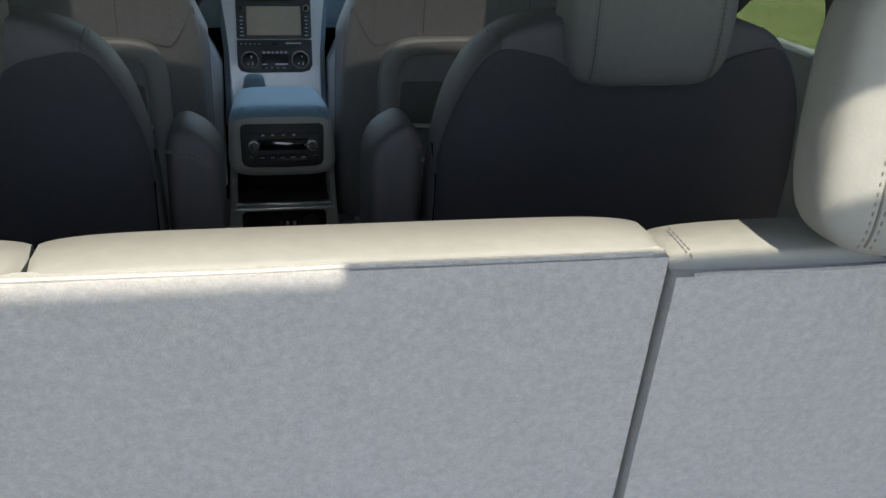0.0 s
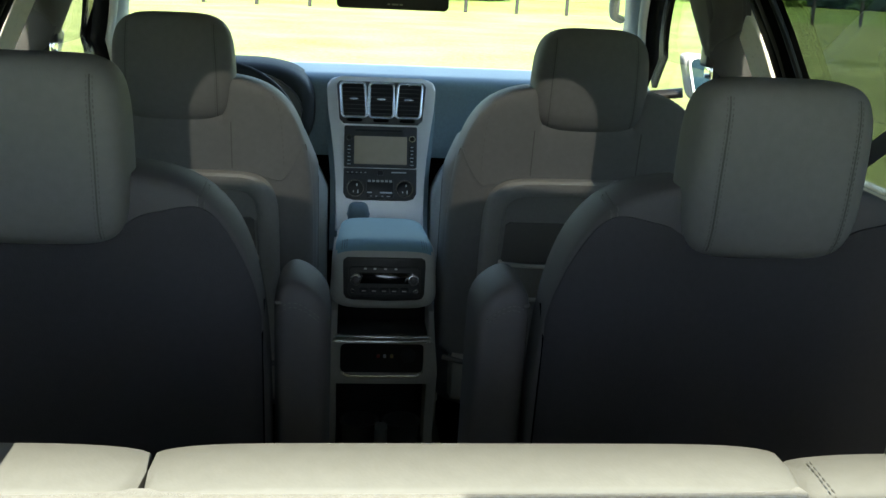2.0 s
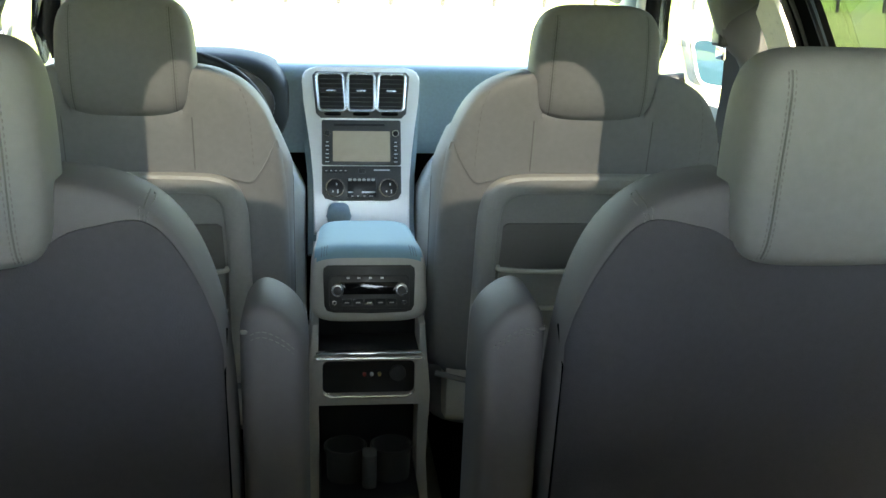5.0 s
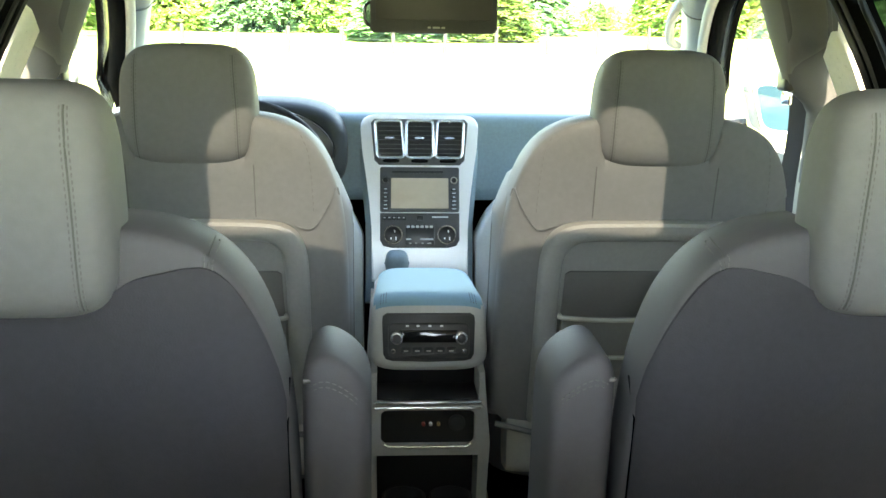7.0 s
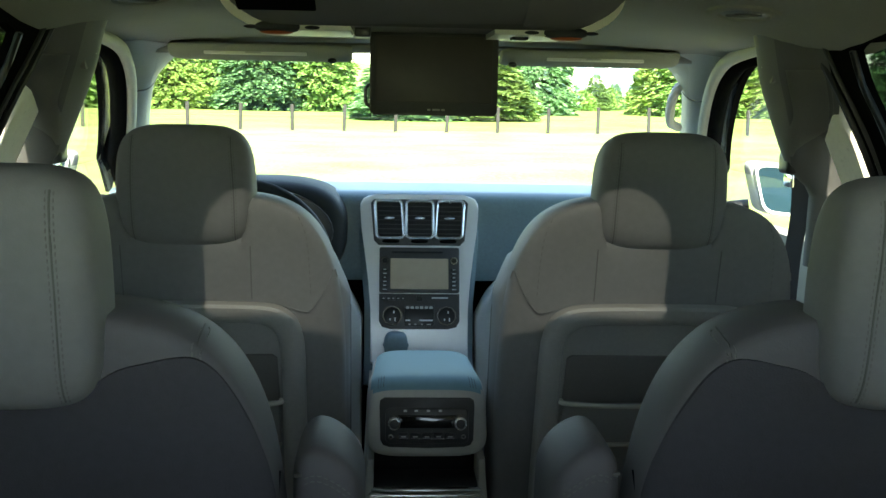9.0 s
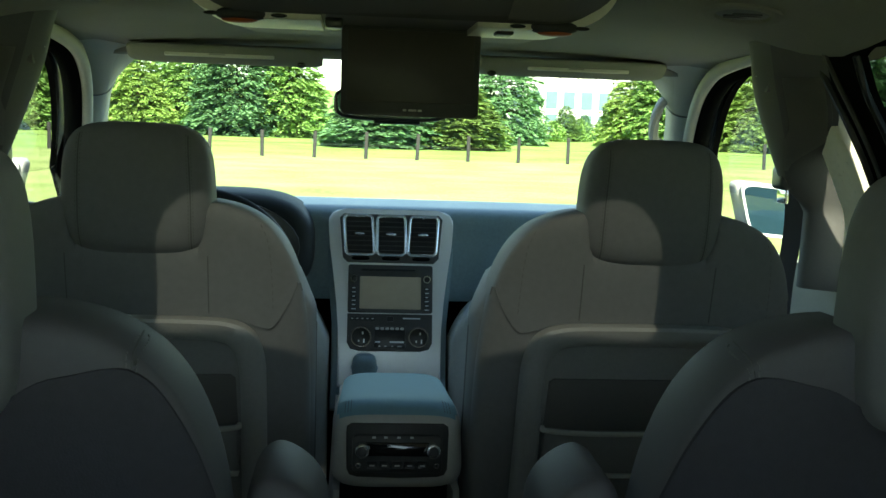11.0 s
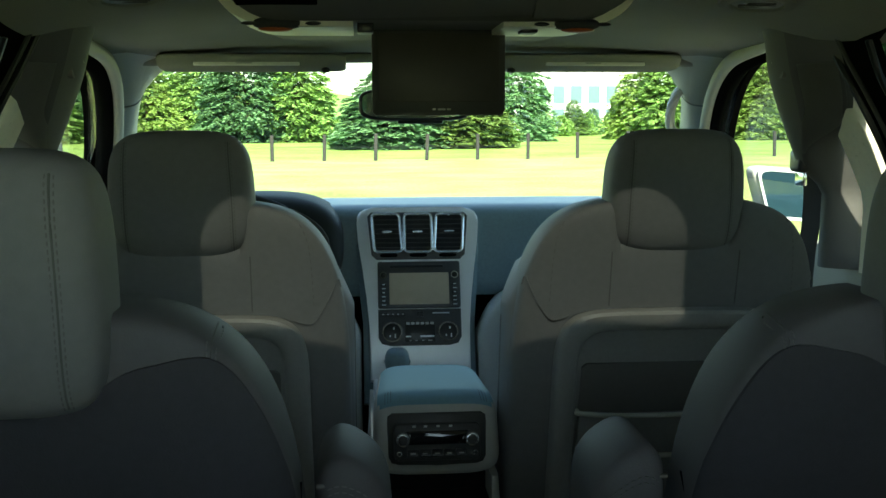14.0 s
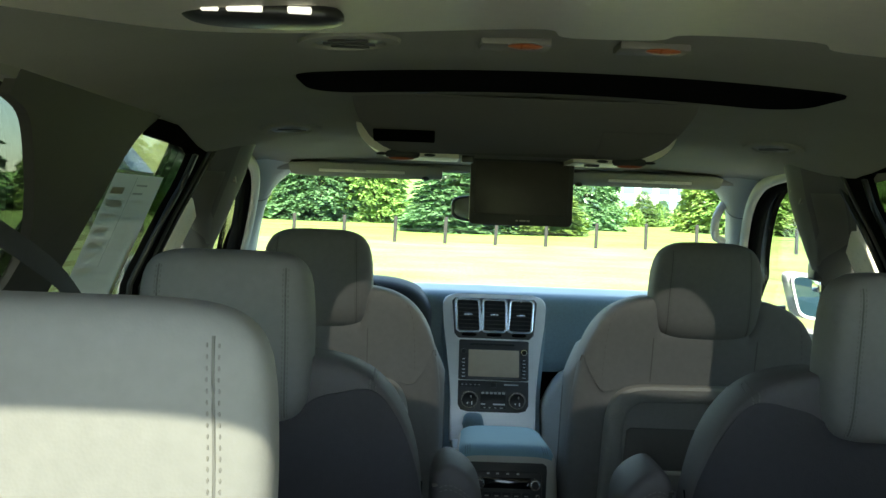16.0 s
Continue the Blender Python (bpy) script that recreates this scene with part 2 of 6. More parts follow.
WINDK = mat("dark_window", (0.13, 0.20, 0.22), 0.2, var=0.1, bump=0.0)
# tone set for the light it bounces into the rear
GRAVEL = mat("driveway", (0.20, 0.193, 0.18), 0.9, var=0.15, big=1.5, fine=60, bump=0.5, bscale=90, dist=0.01)


# ---- mesh helpers ----
def thing(name, at, label, category, group="", kind=""):
    ob = new(name)
    ob.location = at
    ob.empty_display_size = 0.05
    return tagged(ob, label, category, group, kind)


def part(name, bm, material, parent=None, label="", smooth=True):
    me = bpy.data.meshes.new(name)
    bmesh.ops.recalc_face_normals(bm, faces=bm.faces)
    bm.to_mesh(me)
    bm.free()
    if smooth:
        me.polygons.foreach_set("use_smooth", [True] * len(me.polygons))
        me.set_sharp_from_angle(angle=radians(40))
    me.materials.append(material)
    ob = new(name, me)
    if parent is not None:
        ob.parent = parent
    if label:
        ob["label"] = label
    return ob


def struct(name, bm, material, label, category, smooth=True):
    return tagged(part(name, bm, material, None, "", smooth), label, category, "", "structure")


def pillow(bm, cx, hw, top, bot, mid, depth, p=5.0, q=5.0, nu=28, nv=28):
    """A padded body seen from behind: top(x) and bot(x) are its outline, mid(x, z) its middle sheet, depth half its thickness."""
    grid = {}
    for side in (-1, 1):
        for i in range(nu + 1):
            u = -math.cos(math.pi * i / nu)
            x = cx + hw * u
            for j in range(nv + 1):
                v = -math.cos(math.pi * j / nv)
                zt, zb = top(x), bot(x)
                z = zb + (zt - zb) * (v + 1) / 2
                f = max(0.0, 1 - abs(u) ** p) ** (1 / p) * max(0.0, 1 - abs(v) ** q) ** (1 / q)
                d = depth(x, z) if callable(depth) else depth
                grid[side, i, j] = bm.verts.new((x, mid(x, z) + side * d * f, z))
    for side in (-1, 1):
        for i in range(nu):
            for j in range(nv):
                bm.faces.new((grid[side, i, j], grid[side, i + 1, j], grid[side, i + 1, j + 1], grid[side, i, j + 1]))
    bmesh.ops.remove_doubles(bm, verts=bm.verts, dist=2e-5)
    bmesh.ops.dissolve_degenerate(bm, edges=bm.edges, dist=1e-6)


def oval(cx, hw, zc, hh, n=4.0):
    """Outline functions of a superellipse."""
    def lift(x):
        return hh * max(0.0, 1 - min(1.0, abs((x - cx) / hw)) ** n) ** (1 / n)
    return (lambda x: zc + lift(x)), (lambda x: zc - lift(x))


def box(bm, x0, x1, y0, y1, z0, z1, bev=0.004, seg=2):
    r = bmesh.ops.create_cube(bm, size=1)
    bmesh.ops.transform(bm, verts=r["verts"], matrix=Matrix.Translation(((x0 + x1) / 2, (y0 + y1) / 2, (z0 + z1) / 2)) @ Matrix.Diagonal((x1 - x0, y1 - y0, z1 - z0, 1)))
    if bev:
        es = list({e for v in r["verts"] for e in v.link_edges})
        bmesh.ops.bevel(bm, geom=es, offset=bev, segments=seg, affect="EDGES", profile=0.5)
    return bm


def tube(bm, pts, r, seg=7, closed=False, flat=1.0, up=(0, 0, 1)):
    """A round (or flattened) cord along points."""
    pts = [Vector(p) for p in pts]
    n = len(pts)
    rings = []
    for i, p in enumerate(pts):
        a = pts[(i - 1) % n] if closed or i else pts[0]
        b = pts[(i + 1) % n] if closed or i < n - 1 else pts[-1]
        d = (b - a).normalized()
        s = d.cross(Vector(up))
        if s.length < 1e-4:
            s = d.cross(Vector((1, 0, 0)))
        s.normalize()
        w = s.cross(d)
        rr = r(i / max(1, n - 1)) if callable(r) else r
        rings.append([bm.verts.new(p + rr * (s * math.cos(k * math.tau / seg) + flat * w * math.sin(k * math.tau / seg))) for k in range(seg)])
    for i in range(n if closed else n - 1):
        a, b = rings[i], rings[(i + 1) % n]
        for k in range(seg):
            bm.faces.new((a[k], a[(k + 1) % seg], b[(k + 1) % seg], b[k]))
    if not closed:
        bm.faces.new(rings[0][::-1])
        bm.faces.new(rings[-1])
    return bm


def rrect(hw, hh, r, n=6, cx=0.0, cz=0.0):
    out = []
    for sx, sz, a0 in ((1, 1, 0), (-1, 1, 90), (-1, -1, 180), (1, -1, 270)):
        for k in range(n + 1):
            a = radians(a0 + 90 * k / n)
            out.append((cx + sx * (hw - r) + r * math.cos(a), cz + sz * (hh - r) + r * math.sin(a)))
    return out


def slab(bm, outline, y0, y1, bev=0.003, seg=2):
    """A plate with an x-z outline between y0 (towards the viewer) and y1."""
    a = [bm.verts.new((x, y0, z)) for x, z in outline]
    b = [bm.verts.new((x, y1, z)) for x, z in outline]
    n = len(a)
    f = bm.faces.new(a)
    bm.faces.new(b[::-1])
    for i in range(n):
        bm.faces.new((a[i], b[i], b[(i + 1) % n], a[(i + 1) % n]))
    if bev:
        bmesh.ops.bevel(bm, geom=list(f.edges), offset=bev, segments=seg, affect="EDGES", profile=0.5)
    return bm


def ring(bm, outer, inner, y0, y1):
    """A frame between two outlines of as many points."""
    n = len(outer)
    v = [[bm.verts.new((x, y, z)) for x, z in o] for o, y in ((outer, y0), (inner, y0), (inner, y1), (outer, y1))]
    for k in range(4):
        a, b = v[k], v[(k + 1) % 4]
        for i in range(n):
            bm.faces.new((a[i], a[(i + 1) % n], b[(i + 1) % n], b[i]))
    return bm


def disc(bm, cx, y0, y1, cz, r, seg=24, bev=0.0015):
    return slab(bm, [(cx + r * math.cos(k * math.tau / seg), cz + r * math.sin(k * math.tau / seg)) for k in range(seg)], y0, y1, bev)


def turned(bm, m):
    bmesh.ops.transform(bm, verts=bm.verts, matrix=m)
    return bm


def B():
    return bmesh.new()


def spline(pts, n):
    """Points along a Catmull-Rom curve."""
    P = [Vector(p) for p in pts]
    P = [2 * P[0] - P[1]] + P + [2 * P[-1] - P[-2]]
    out = []
    for i in range(1, len(P) - 2):
        for k in range(n):
            t = k / n
            a, b, c, d = P[i - 1:i + 3]
            out.append(0.5 * ((2 * b) + (c - a) * t + (2 * a - 5 * b + 4 * c - d) * t * t + (3 * b - a - 3 * c + d) * t ** 3))
    return out + [P[-2]]


def ease(a, b, x):
    t = min(1.0, max(0.0, (x - a) / (b - a)))
    return t * t * (3 - 2 * t)


def stitches(bm, pts, r=0.0011, step=0.011, length=0.006):
    """Short thread beads along a line."""
    P = [Vector(p) for p in pts]
    run, nxt = 0.0, 0.0
    for a, b in zip(P, P[1:]):
        L = (b - a).length
        while nxt < run + L:
            c = a + (b - a) * ((nxt - run) / L)
            d = (b - a).normalized() * length / 2
            tube(bm, [c - d, c, c + d], lambda s: r * (0.6 + 0.4 * math.sin(math.pi * s)), 5)
            nxt += step
        run += L
    return bm


# ---- the car: floor, roof, sides ----
FLOOR = 0.45


def local(bm, parent):
    """World-made mesh moved into the frame of its thing."""
    top = parent
    while top is not None and top.parent is not None:
        top = top.parent
    if top is not None:
        bmesh.ops.translate(bm, verts=bm.verts, vec=-Vector(top.location))
    return bm


def put(name, bm, material, parent, label="", smooth=True):
    return part(name, local(bm, parent), material, parent, label, smooth)


def crown(x, y):
    """Height of the headliner's underside."""
    f = ease(2.3, 3.0, y)
    z = 1.792 - (0.10 - 0.08 * f) * x * x - (0.20 - 0.10 * f) * max(0.0, abs(x) - 0.55)
    z -= 0.04 * ease(1.95, 2.5, y) + 0.035 * ease(2.5, 3.1, y)
    z -= 0.03 * (1 - ease(0.5, 1.3, y))
    return z


HOLE = []
_r = []
for sx, sy, a0, rx, ry in ((1, 1, 0, 0.085, 0.115), (-1, 1, 90, 0.085, 0.115), (-1, -1, 180, 0.04, 0.04), (1, -1, 270, 0.04, 0.04)):
    _r += [(0.010 + sx * (0.396 - rx) + rx * math.cos(radians(a0 + 10 * q)), 1.828 + sy * (0.129 - ry) + ry * math.sin(radians(a0 + 10 * q))) for q in range(10)]
for (xa, ya), (xb, yb_) in zip(_r, _r[1:] + _r[:1]):
    _n = max(1, round(math.hypot(xb - xa, yb_ - ya) / 0.03))
    HOLE += [(xa + (xb - xa) * q / _n, ya + (yb_ - ya) * q / _n) for q in range(_n)]


def roof_sheet(bm, dz, hx, y0, y1, steps=9, shift=0.0):
    """Crowned sheet with the skylight's rounded opening."""
    cx, cy = 0.010, 1.828 + shift
    hole = [(x, y + shift) for x, y in HOLE]
    out = []
    for x, y in hole:
        dx, dy = x - cx, y - cy
        s = min((hx / abs(dx)) if abs(dx) > 1e-6 else 1e9, ((y1 - cy) / dy) if dy > 1e-6 else ((y0 - cy) / dy if dy < -1e-6 else 1e9))
        out.append((cx + dx * s, cy + dy * s))
    corners = [(sx * hx, yy) for sx in (-1, 1) for yy in (y0, y1)]
    for c in corners:
        k = min(range(len(out)), key=lambda i: (out[i][0] - c[0]) ** 2 + (out[i][1] - c[1]) ** 2)
        out[k] = c
    rows = []
    for s in range(steps + 1):
        f = (s / steps) ** 1.4
        rows.append([bm.verts.new((a[0] + (b[0] - a[0]) * f, a[1] + (b[1] - a[1]) * f, crown(a[0] + (b[0] - a[0]) * f, a[1] + (b[1] - a[1]) * f) + dz)) for a, b in zip(hole, out)])
    n = len(HOLE)
    for a, b in zip(rows, rows[1:]):
        for i in range(n):
            bm.faces.new((a[i], a[(i + 1) % n], b[(i + 1) % n], b[i]))
    return rows


bm = B()
lo = roof_sheet(bm, 0.0, 0.70, 0.56, 3.12)
hi = roof_sheet(bm, 0.022, 0.70, 0.56, 3.12)
n = len(HOLE)
for i in range(n):
    bm.faces.new((lo[0][i], lo[0][(i + 1) % n], hi[0][(i + 1) % n], hi[0][i]))
    bm.faces.new((lo[-1][i], lo[-1][(i + 1) % n], hi[-1][(i + 1) % n], hi[-1][i]))
ceiling = struct("ceiling", bm, HEADLINER, "grey cloth headliner of the car roof with a skylight opening", "ceiling")
bm = B()
lo = roof_sheet(bm, 0.056, 0.74, 0.54, 3.14, shift=-0.055)
hi = roof_sheet(bm, 0.075, 0.74, 0.54, 3.14, shift=-0.055)
for i in range(n):
    bm.faces.new((lo[0][i], lo[0][(i + 1) % n], hi[0][(i + 1) % n], hi[0][i]))
    bm.faces.new((lo[-1][i], lo[-1][(i + 1) % n], hi[-1][(i + 1) % n], hi[-1][i]))
struct("roof", bm, PAINT, "white painted steel roof of the car", "roof")
# skylight: dark seal round the opening and a tinted pane
sky_w = thing("window_1", (0.005, 1.785, 1.83), "dark tinted skylight pane in the roof", "skylight", kind="structure")
bm = B()
a = [bm.verts.new((x, y - 0.055, crown(x, y) + 0.052)) for x, y in HOLE]
bm.faces.new(a)
put("pane", bm, SKYGLASS, sky_w)
bm = B()
a, b = [[bm.verts.new((0.010 + (x - 0.010) * 0.994, 1.828 + (y - 1.828) * 0.98 + dy, crown(x, y) + dz)) for x, y in HOLE] for dy, dz in ((0, -0.002), (-0.055, 0.053))]
for i in range(len(HOLE)):
    bm.faces.new((a[i], a[(i + 1) % len(HOLE)], b[(i + 1) % len(HOLE)], b[i]))
put("shaft", bm, BLACKM, sky_w, "black skylight shaft")
bm = B()
tube(bm, [(x, y, crown(x, y) + 0.016) for x, y in HOLE], 0.006, 6, True)
put("seal", bm, BLACKM, sky_w)

# floor
bm = B()
box(bm, -0.78, 0.78, 0.3, 3.9, FLOOR - 0.05, FLOOR, 0.004)
struct("floor", bm, FLOORC, "beige carpeted car floor", "floor")
bm = B()
box(bm, -0.62, 0.62, -0.15, 0.9, 0.66, 0.70, 0.004)
struct("floor_2", bm, SHADEFLOOR, "unseen load floor behind the rear seats, shade in its colour", "load floor")


def xs(z):
    """Half width of the cabin at height z: the sides lean in towards the roof."""
    return 0.80 - max(0.0, z - 1.42) * 0.45


XC = 0.013
COLUMN = {}


def side_panel(bm, outline, side, t=0.03, off=0.0):
    """A panel of the car's side from a y-z outline."""
    a = [bm.verts.new((XC + side * (xs(z) + off), y, z)) for y, z in outline]
    b = [bm.verts.new((XC + side * (xs(z) + off + t), y, z)) for y, z in outline]
    n = len(a)
    bm.faces.new(a)
    bm.faces.new(b[::-1])
    for i in range(n):
        bm.faces.new((a[i], b[i], b[(i + 1) % n], a[(i + 1) % n]))
    return bm


def smooth_yz(pts, n=5):
    P = spline([(0, *p) for p in pts], n)
    return [(p.y, p.z) for p in P]


for side, tag in ((-1, "left"), (1, "right")):
    k = 1 if side < 0 else 2
    # lower door skins with armrest ledge
    bm = B()
    side_panel(bm, [(0.35, 0.42), (3.75, 0.42), (3.75, 1.26), (3.3, 1.30), (2.6, 1.31), (1.2, 1.29), (0.35, 1.31)], side)
    struct(f"wall_{tag}", bm, TRIM, "grey moulded inner door panels along the cabin", "door panel")
    bm = B()
    side_panel(bm, [(-0.1, 0.30), (4.9, 0.30), (4.9, 1.05), (3.9, 1.22), (3.3, 1.28), (1.2, 1.27), (-0.1, 1.29)], side, 0.03, 0.10)
    struct(f"outer_wall_{tag}", bm, PAINT, "white painted outer side of the car", "car body side")
    # roof rail
    bm = B()
    side_panel(bm, [(0.5, 1.722), (2.45, 1.722), (2.6, 1.712), (2.9, 1.695), (3.05, 1.68), (3.05, 1.74), (3.0, 1.76), (0.5, 1.79)], side, 0.05, -0.005)
    struct(f"trim_rail_{tag}", bm, HEADLINER, "grey roof rail trim above the side windows", "roof rail")
    # centre pillar: a padded column, fullest towards its front, waisted lower down
    bp = thing(f"pillar_{tag}", (XC + side * 0.72, 2.6, 1.30), "grey moulded centre pillar trim with a belt slot", "pillar", kind="structure")
    lev = spline([(2.36, 2.50, 1.765), (2.395, 2.525, 1.70), (2.412, 2.565, 1.645), (2.435, 2.58, 1.60), (2.472, 2.588, 1.56), (2.50, 2.595, 1.51), (2.522, 2.60, 1.455), (2.535, 2.605, 1.38), (2.54, 2.61, 1.28)], 4)

    def column(bm, inset, span, side=side, lev=lev):
        """Part of the column's skin between the shares span(z), from rear (0) to front (1)."""
        rows_ = []
        for p in lev:
            yr, yc, z = p
            if span(z) is None:
                continue
            f0, f1 = span(z)
            deep = (0.081 if side > 0 else 0.097) - 0.026 * ease(1.475, 1.43, z)
            row = []
            for q in range(19):
                f = f0 + (f1 - f0) * q / 18
                if f < 0.62:
                    g = f / 0.62
                    y, d = yr + 0.012 + (yc - yr - 0.012) * g, math.sin(math.pi / 2 * g) ** 1.5
                else:
                    g = (f - 0.62) / 0.38
                    y, d = yc + 0.07 * g, math.cos(math.pi / 2 * g) ** 0.8
                row.append(bm.verts.new((side * (xs(z) + 0.004 - (deep - inset) * d), y, z)))
            rows_.append(row)
        for a, b in zip(rows_, rows_[1:]):
            for q in range(18):
                bm.faces.new((a[q], a[q + 1], b[q + 1], b[q]))

    bm = B()
    column(bm, 0.0, lambda z: (0.0, 1.0))
    COLUMN[side] = column
    put("cover", bm, PILLAR, bp)
    # paler strip on the front flank: window light put into its colour
    bm = B()
    column(bm, -0.0025, lambda z: (0.40 + 0.10 * ease(1.56, 1.48, z), 0.80) if z > 1.47 else None)
    put("slide_strip", bm, LITFLANK, bp, "paler strip, window light on the flank")
    bm = B()
    tube(bm, [(side * (xs(1.645) - (0.070 if side > 0 else 0.086) + 0.012 * q), 2.535, 1.645) for q in (0, 1)], 0.011, 14)
    put("button", bm, CONSOLE, bp)
    bm = B()
    tube(bm, [(side * (xs(1.672) - (0.074 if side > 0 else 0.090) + 0.012 * q), 2.545, 1.672) for q in (0, 1)], 0.011, 10)
    put("guide_clip", bm, CREAM, bp, "pale belt guide clip")
    # painted jamb behind the pillar with a raised moulding
    bm = B()
    rows_ = []
    for p in spline([(2.44, 0, 1.67), (2.425, 0, 1.62), (2.412, 0, 1.56), (2.405, 0, 1.48), (2.405, 0, 1.38), (2.41, 0, 1.28)], 4):
        row = []
        for q in range(9):
            f = q / 8
            bulge = 0.010 * math.exp(-((f - 0.55) / 0.18) ** 2) * ease(1.62, 1.55, p.z)
            row.append(bm.verts.new((XC + side * (xs(p.z) + 0.022 - 0.05 * f - bulge), p.x + 0.115 * f - bulge * 1.5, p.z)))
        rows_.append(row)
    for a, b in zip(rows_, rows_[1:]):
        for q in range(8):
            bm.faces.new((a[q], a[q + 1], b[q + 1], b[q]))
    struct(f"trim_jamb_{tag}", bm, BEIGE, "cream painted door jamb behind the pillar", "door jamb")
    # black window frame of the rear door: channel with a rubber bead
    fr_front = smooth_yz([(2.405, 1.30), (2.402, 1.45), (2.405, 1.53), (2.42, 1.60), (2.44, 1.66), (2.452, 1.715)], 4)
    fr_rear = smooth_yz([(2.315, 1.685), (2.322, 1.63), (2.306, 1.57), (2.298, 1.50), (2.292, 1.40), (2.29, 1.30)], 4)
    wf = thing(f"trim_frame_{tag}", (XC + side * 0.72, 2.3, 1.30), "black rear door window frame with rubber beads", "window frame", kind="structure")
    bm = B()
    side_panel(bm, fr_front + [(2.40, 1.726), (1.98, 1.727), (1.98, 1.700), (2.26, 1.695)] + fr_rear, side, 0.018, -0.012)
    put("channel", bm, BLACKM, wf, smooth=False)
    for name_, line, r_, m_ in (("bead", fr_front, 0.007, BLACK), ("bead", [(y - 0.035, z - 0.004) for y, z in fr_front], 0.005, DARKBIN), ("bead", fr_rear, 0.006, BLACK)):
        bm = B()
        tube(bm, [(XC + side * (xs(z) - 0.014), y, z) for y, z in line], r_, 7)
        put(name_, bm, m_, wf)
    # rear pillar and quarter
    bm = B()
    side_panel(bm, smooth_yz([(1.78, 1.28), (1.80, 1.38), (1.838, 1.46), (1.866, 1.54), (1.893, 1.62), (1.912, 1.67), (1.937, 1.70), (1.985, 1.727)], 4) + [(2.05, 1.77), (1.40, 1.77)] + smooth_yz([(1.40, 1.705), (1.47, 1.69), (1.53, 1.655), (1.596, 1.605), (1.655, 1.55), (1.672, 1.51), (1.655, 1.46), (1.60, 1.42), (1.5, 1.40)], 4) + [(1.3, 1.39), (1.3, 1.28)], side, 0.014, -0.006)
    struct(f"pillar_rear_{tag}", bm, SHADETRIM, "wide rear pillar trim panel, shade in its colour", "pillar", smooth=False)
    bm = B()
    side_panel(bm, [(1.32, 1.28), (1.32, 1.39), (0.80, 1.37), (0.80, 1.28)], side, 0.012, -0.004)
    side_panel(bm, [(0.92, 1.30), (0.98, 1.60), (1.02, 1.77), (0.45, 1.79), (0.05, 1.70), (-0.12, 1.30)], side, 0.012, -0.002)
    struct(f"pillar_tail_{tag}", bm, SHADETRIM, "tail pillar trim beside the load bay, shade in its colour", "pillar", smooth=False)
    # glass
    w = thing(f"window_{k + 1}", (XC + side * 0.73, 3.0, 1.33), "clear front door window of the car", "car window", kind="structure")
    bm = B()
    side_panel(bm, [(2.55, 1.42), (3.62, 1.42), (3.12, 1.72), (2.55, 1.725)], side, 0.004, 0.03)
    side_panel(bm, [(2.55, 1.25), (3.75, 1.25), (3.62, 1.42), (2.55, 1.42)], side, 0.004, 0.03)
    put("pane", bm, CLEAR, w, smooth=False)
    door = spline([(0, y, z) for y, z in ((2.58, 1.708), (2.84, 1.690), (2.97, 1.664), (3.09, 1.619), (3.225, 1.547), (3.335, 1.477), (3.425, 1.405), (3.50, 1.32))], 6)
    fr = [Vector((XC + side * (xs(p.z) - 0.002), p.y, p.z)) for p in door]
    bm = B()
    edge = [(p.y, p.z) for p in door]
    side_panel(bm, [(y + 0.004, z + 0.004) for y, z in edge] + [(y + 0.11, z + 0.11) for y, z in edge[::-1]], side, 0.015, 0.036)
    put("outer_frame", bm, BLACKM, w, "black outer window frame", smooth=False)
    bm = B()
    tube(bm, fr, 0.021, 10)
    put("seal", bm, BLACKM, w, "black rubber window seal")
    bm = B()
    tube(bm, [p + Vector((-side * 0.027, 0.004, 0.003)) for p in fr], 0.0145, 10)
    put("surround", bm, TRIM, w, "pale beige surround bead")
    w = thing(f"window_{k + 3}", (XC + side * 0.73, 2.2, 1.33), "dark privacy glass of the rear door", "car window", kind="structure")
    bm = B()
    side_panel(bm, [(1.60, 1.42), (2.36, 1.42), (2.40, 1.725), (1.75, 1.725)], side, 0.004, 0.014)
    side_panel(bm, [(1.60, 1.25), (2.36, 1.25), (2.36, 1.42), (1.60, 1.42)], side, 0.004, 0.014)
    put("pane", bm, TINT, w, smooth=False)
    w = thing(f"window_{k + 5}", (XC + side * 0.73, 1.3, 1.38), "dark privacy glass of the rear quarter", "car window", kind="structure")
    bm = B()
    side_panel(bm, [(0.85, 1.42), (1.70, 1.42), (1.70, 1.72), (0.95, 1.72)], side, 0.004, 0.016)
    side_panel(bm, [(0.85, 1.25), (1.70, 1.25), (1.70, 1.42), (0.85, 1.42)], side, 0.004, 0.016)
    put("pane", bm, TINT, w, smooth=False)
    # windscreen pillar: one moulding from the door surround to the windscreen, filling the roof corner
    rail_a = [p + Vector((-side * 0.022, 0.030, 0.026)) for p in fr]
    rail_b = spline([(XC + side * x, y, z) for x, y, z in ((0.34, 2.98, 1.745), (0.49, 3.07, 1.722), (0.585, 3.16, 1.683), (0.632, 3.225, 1.653), (0.668, 3.29, 1.618), (0.718, 3.46, 1.525), (0.785, 3.75, 1.36), (0.82, 3.95, 1.25))], 6)
    bm = B()
    rows_ = []
    for k2, (a, b) in enumerate(zip(rail_a, rail_b)):
        swell = 0.024 * ease(0.12, 0.45, k2 / len(rail_a))
        a = a + Vector((0, 0, 0.03 * (1 - ease(0.0, 0.18, k2 / len(rail_a)))))
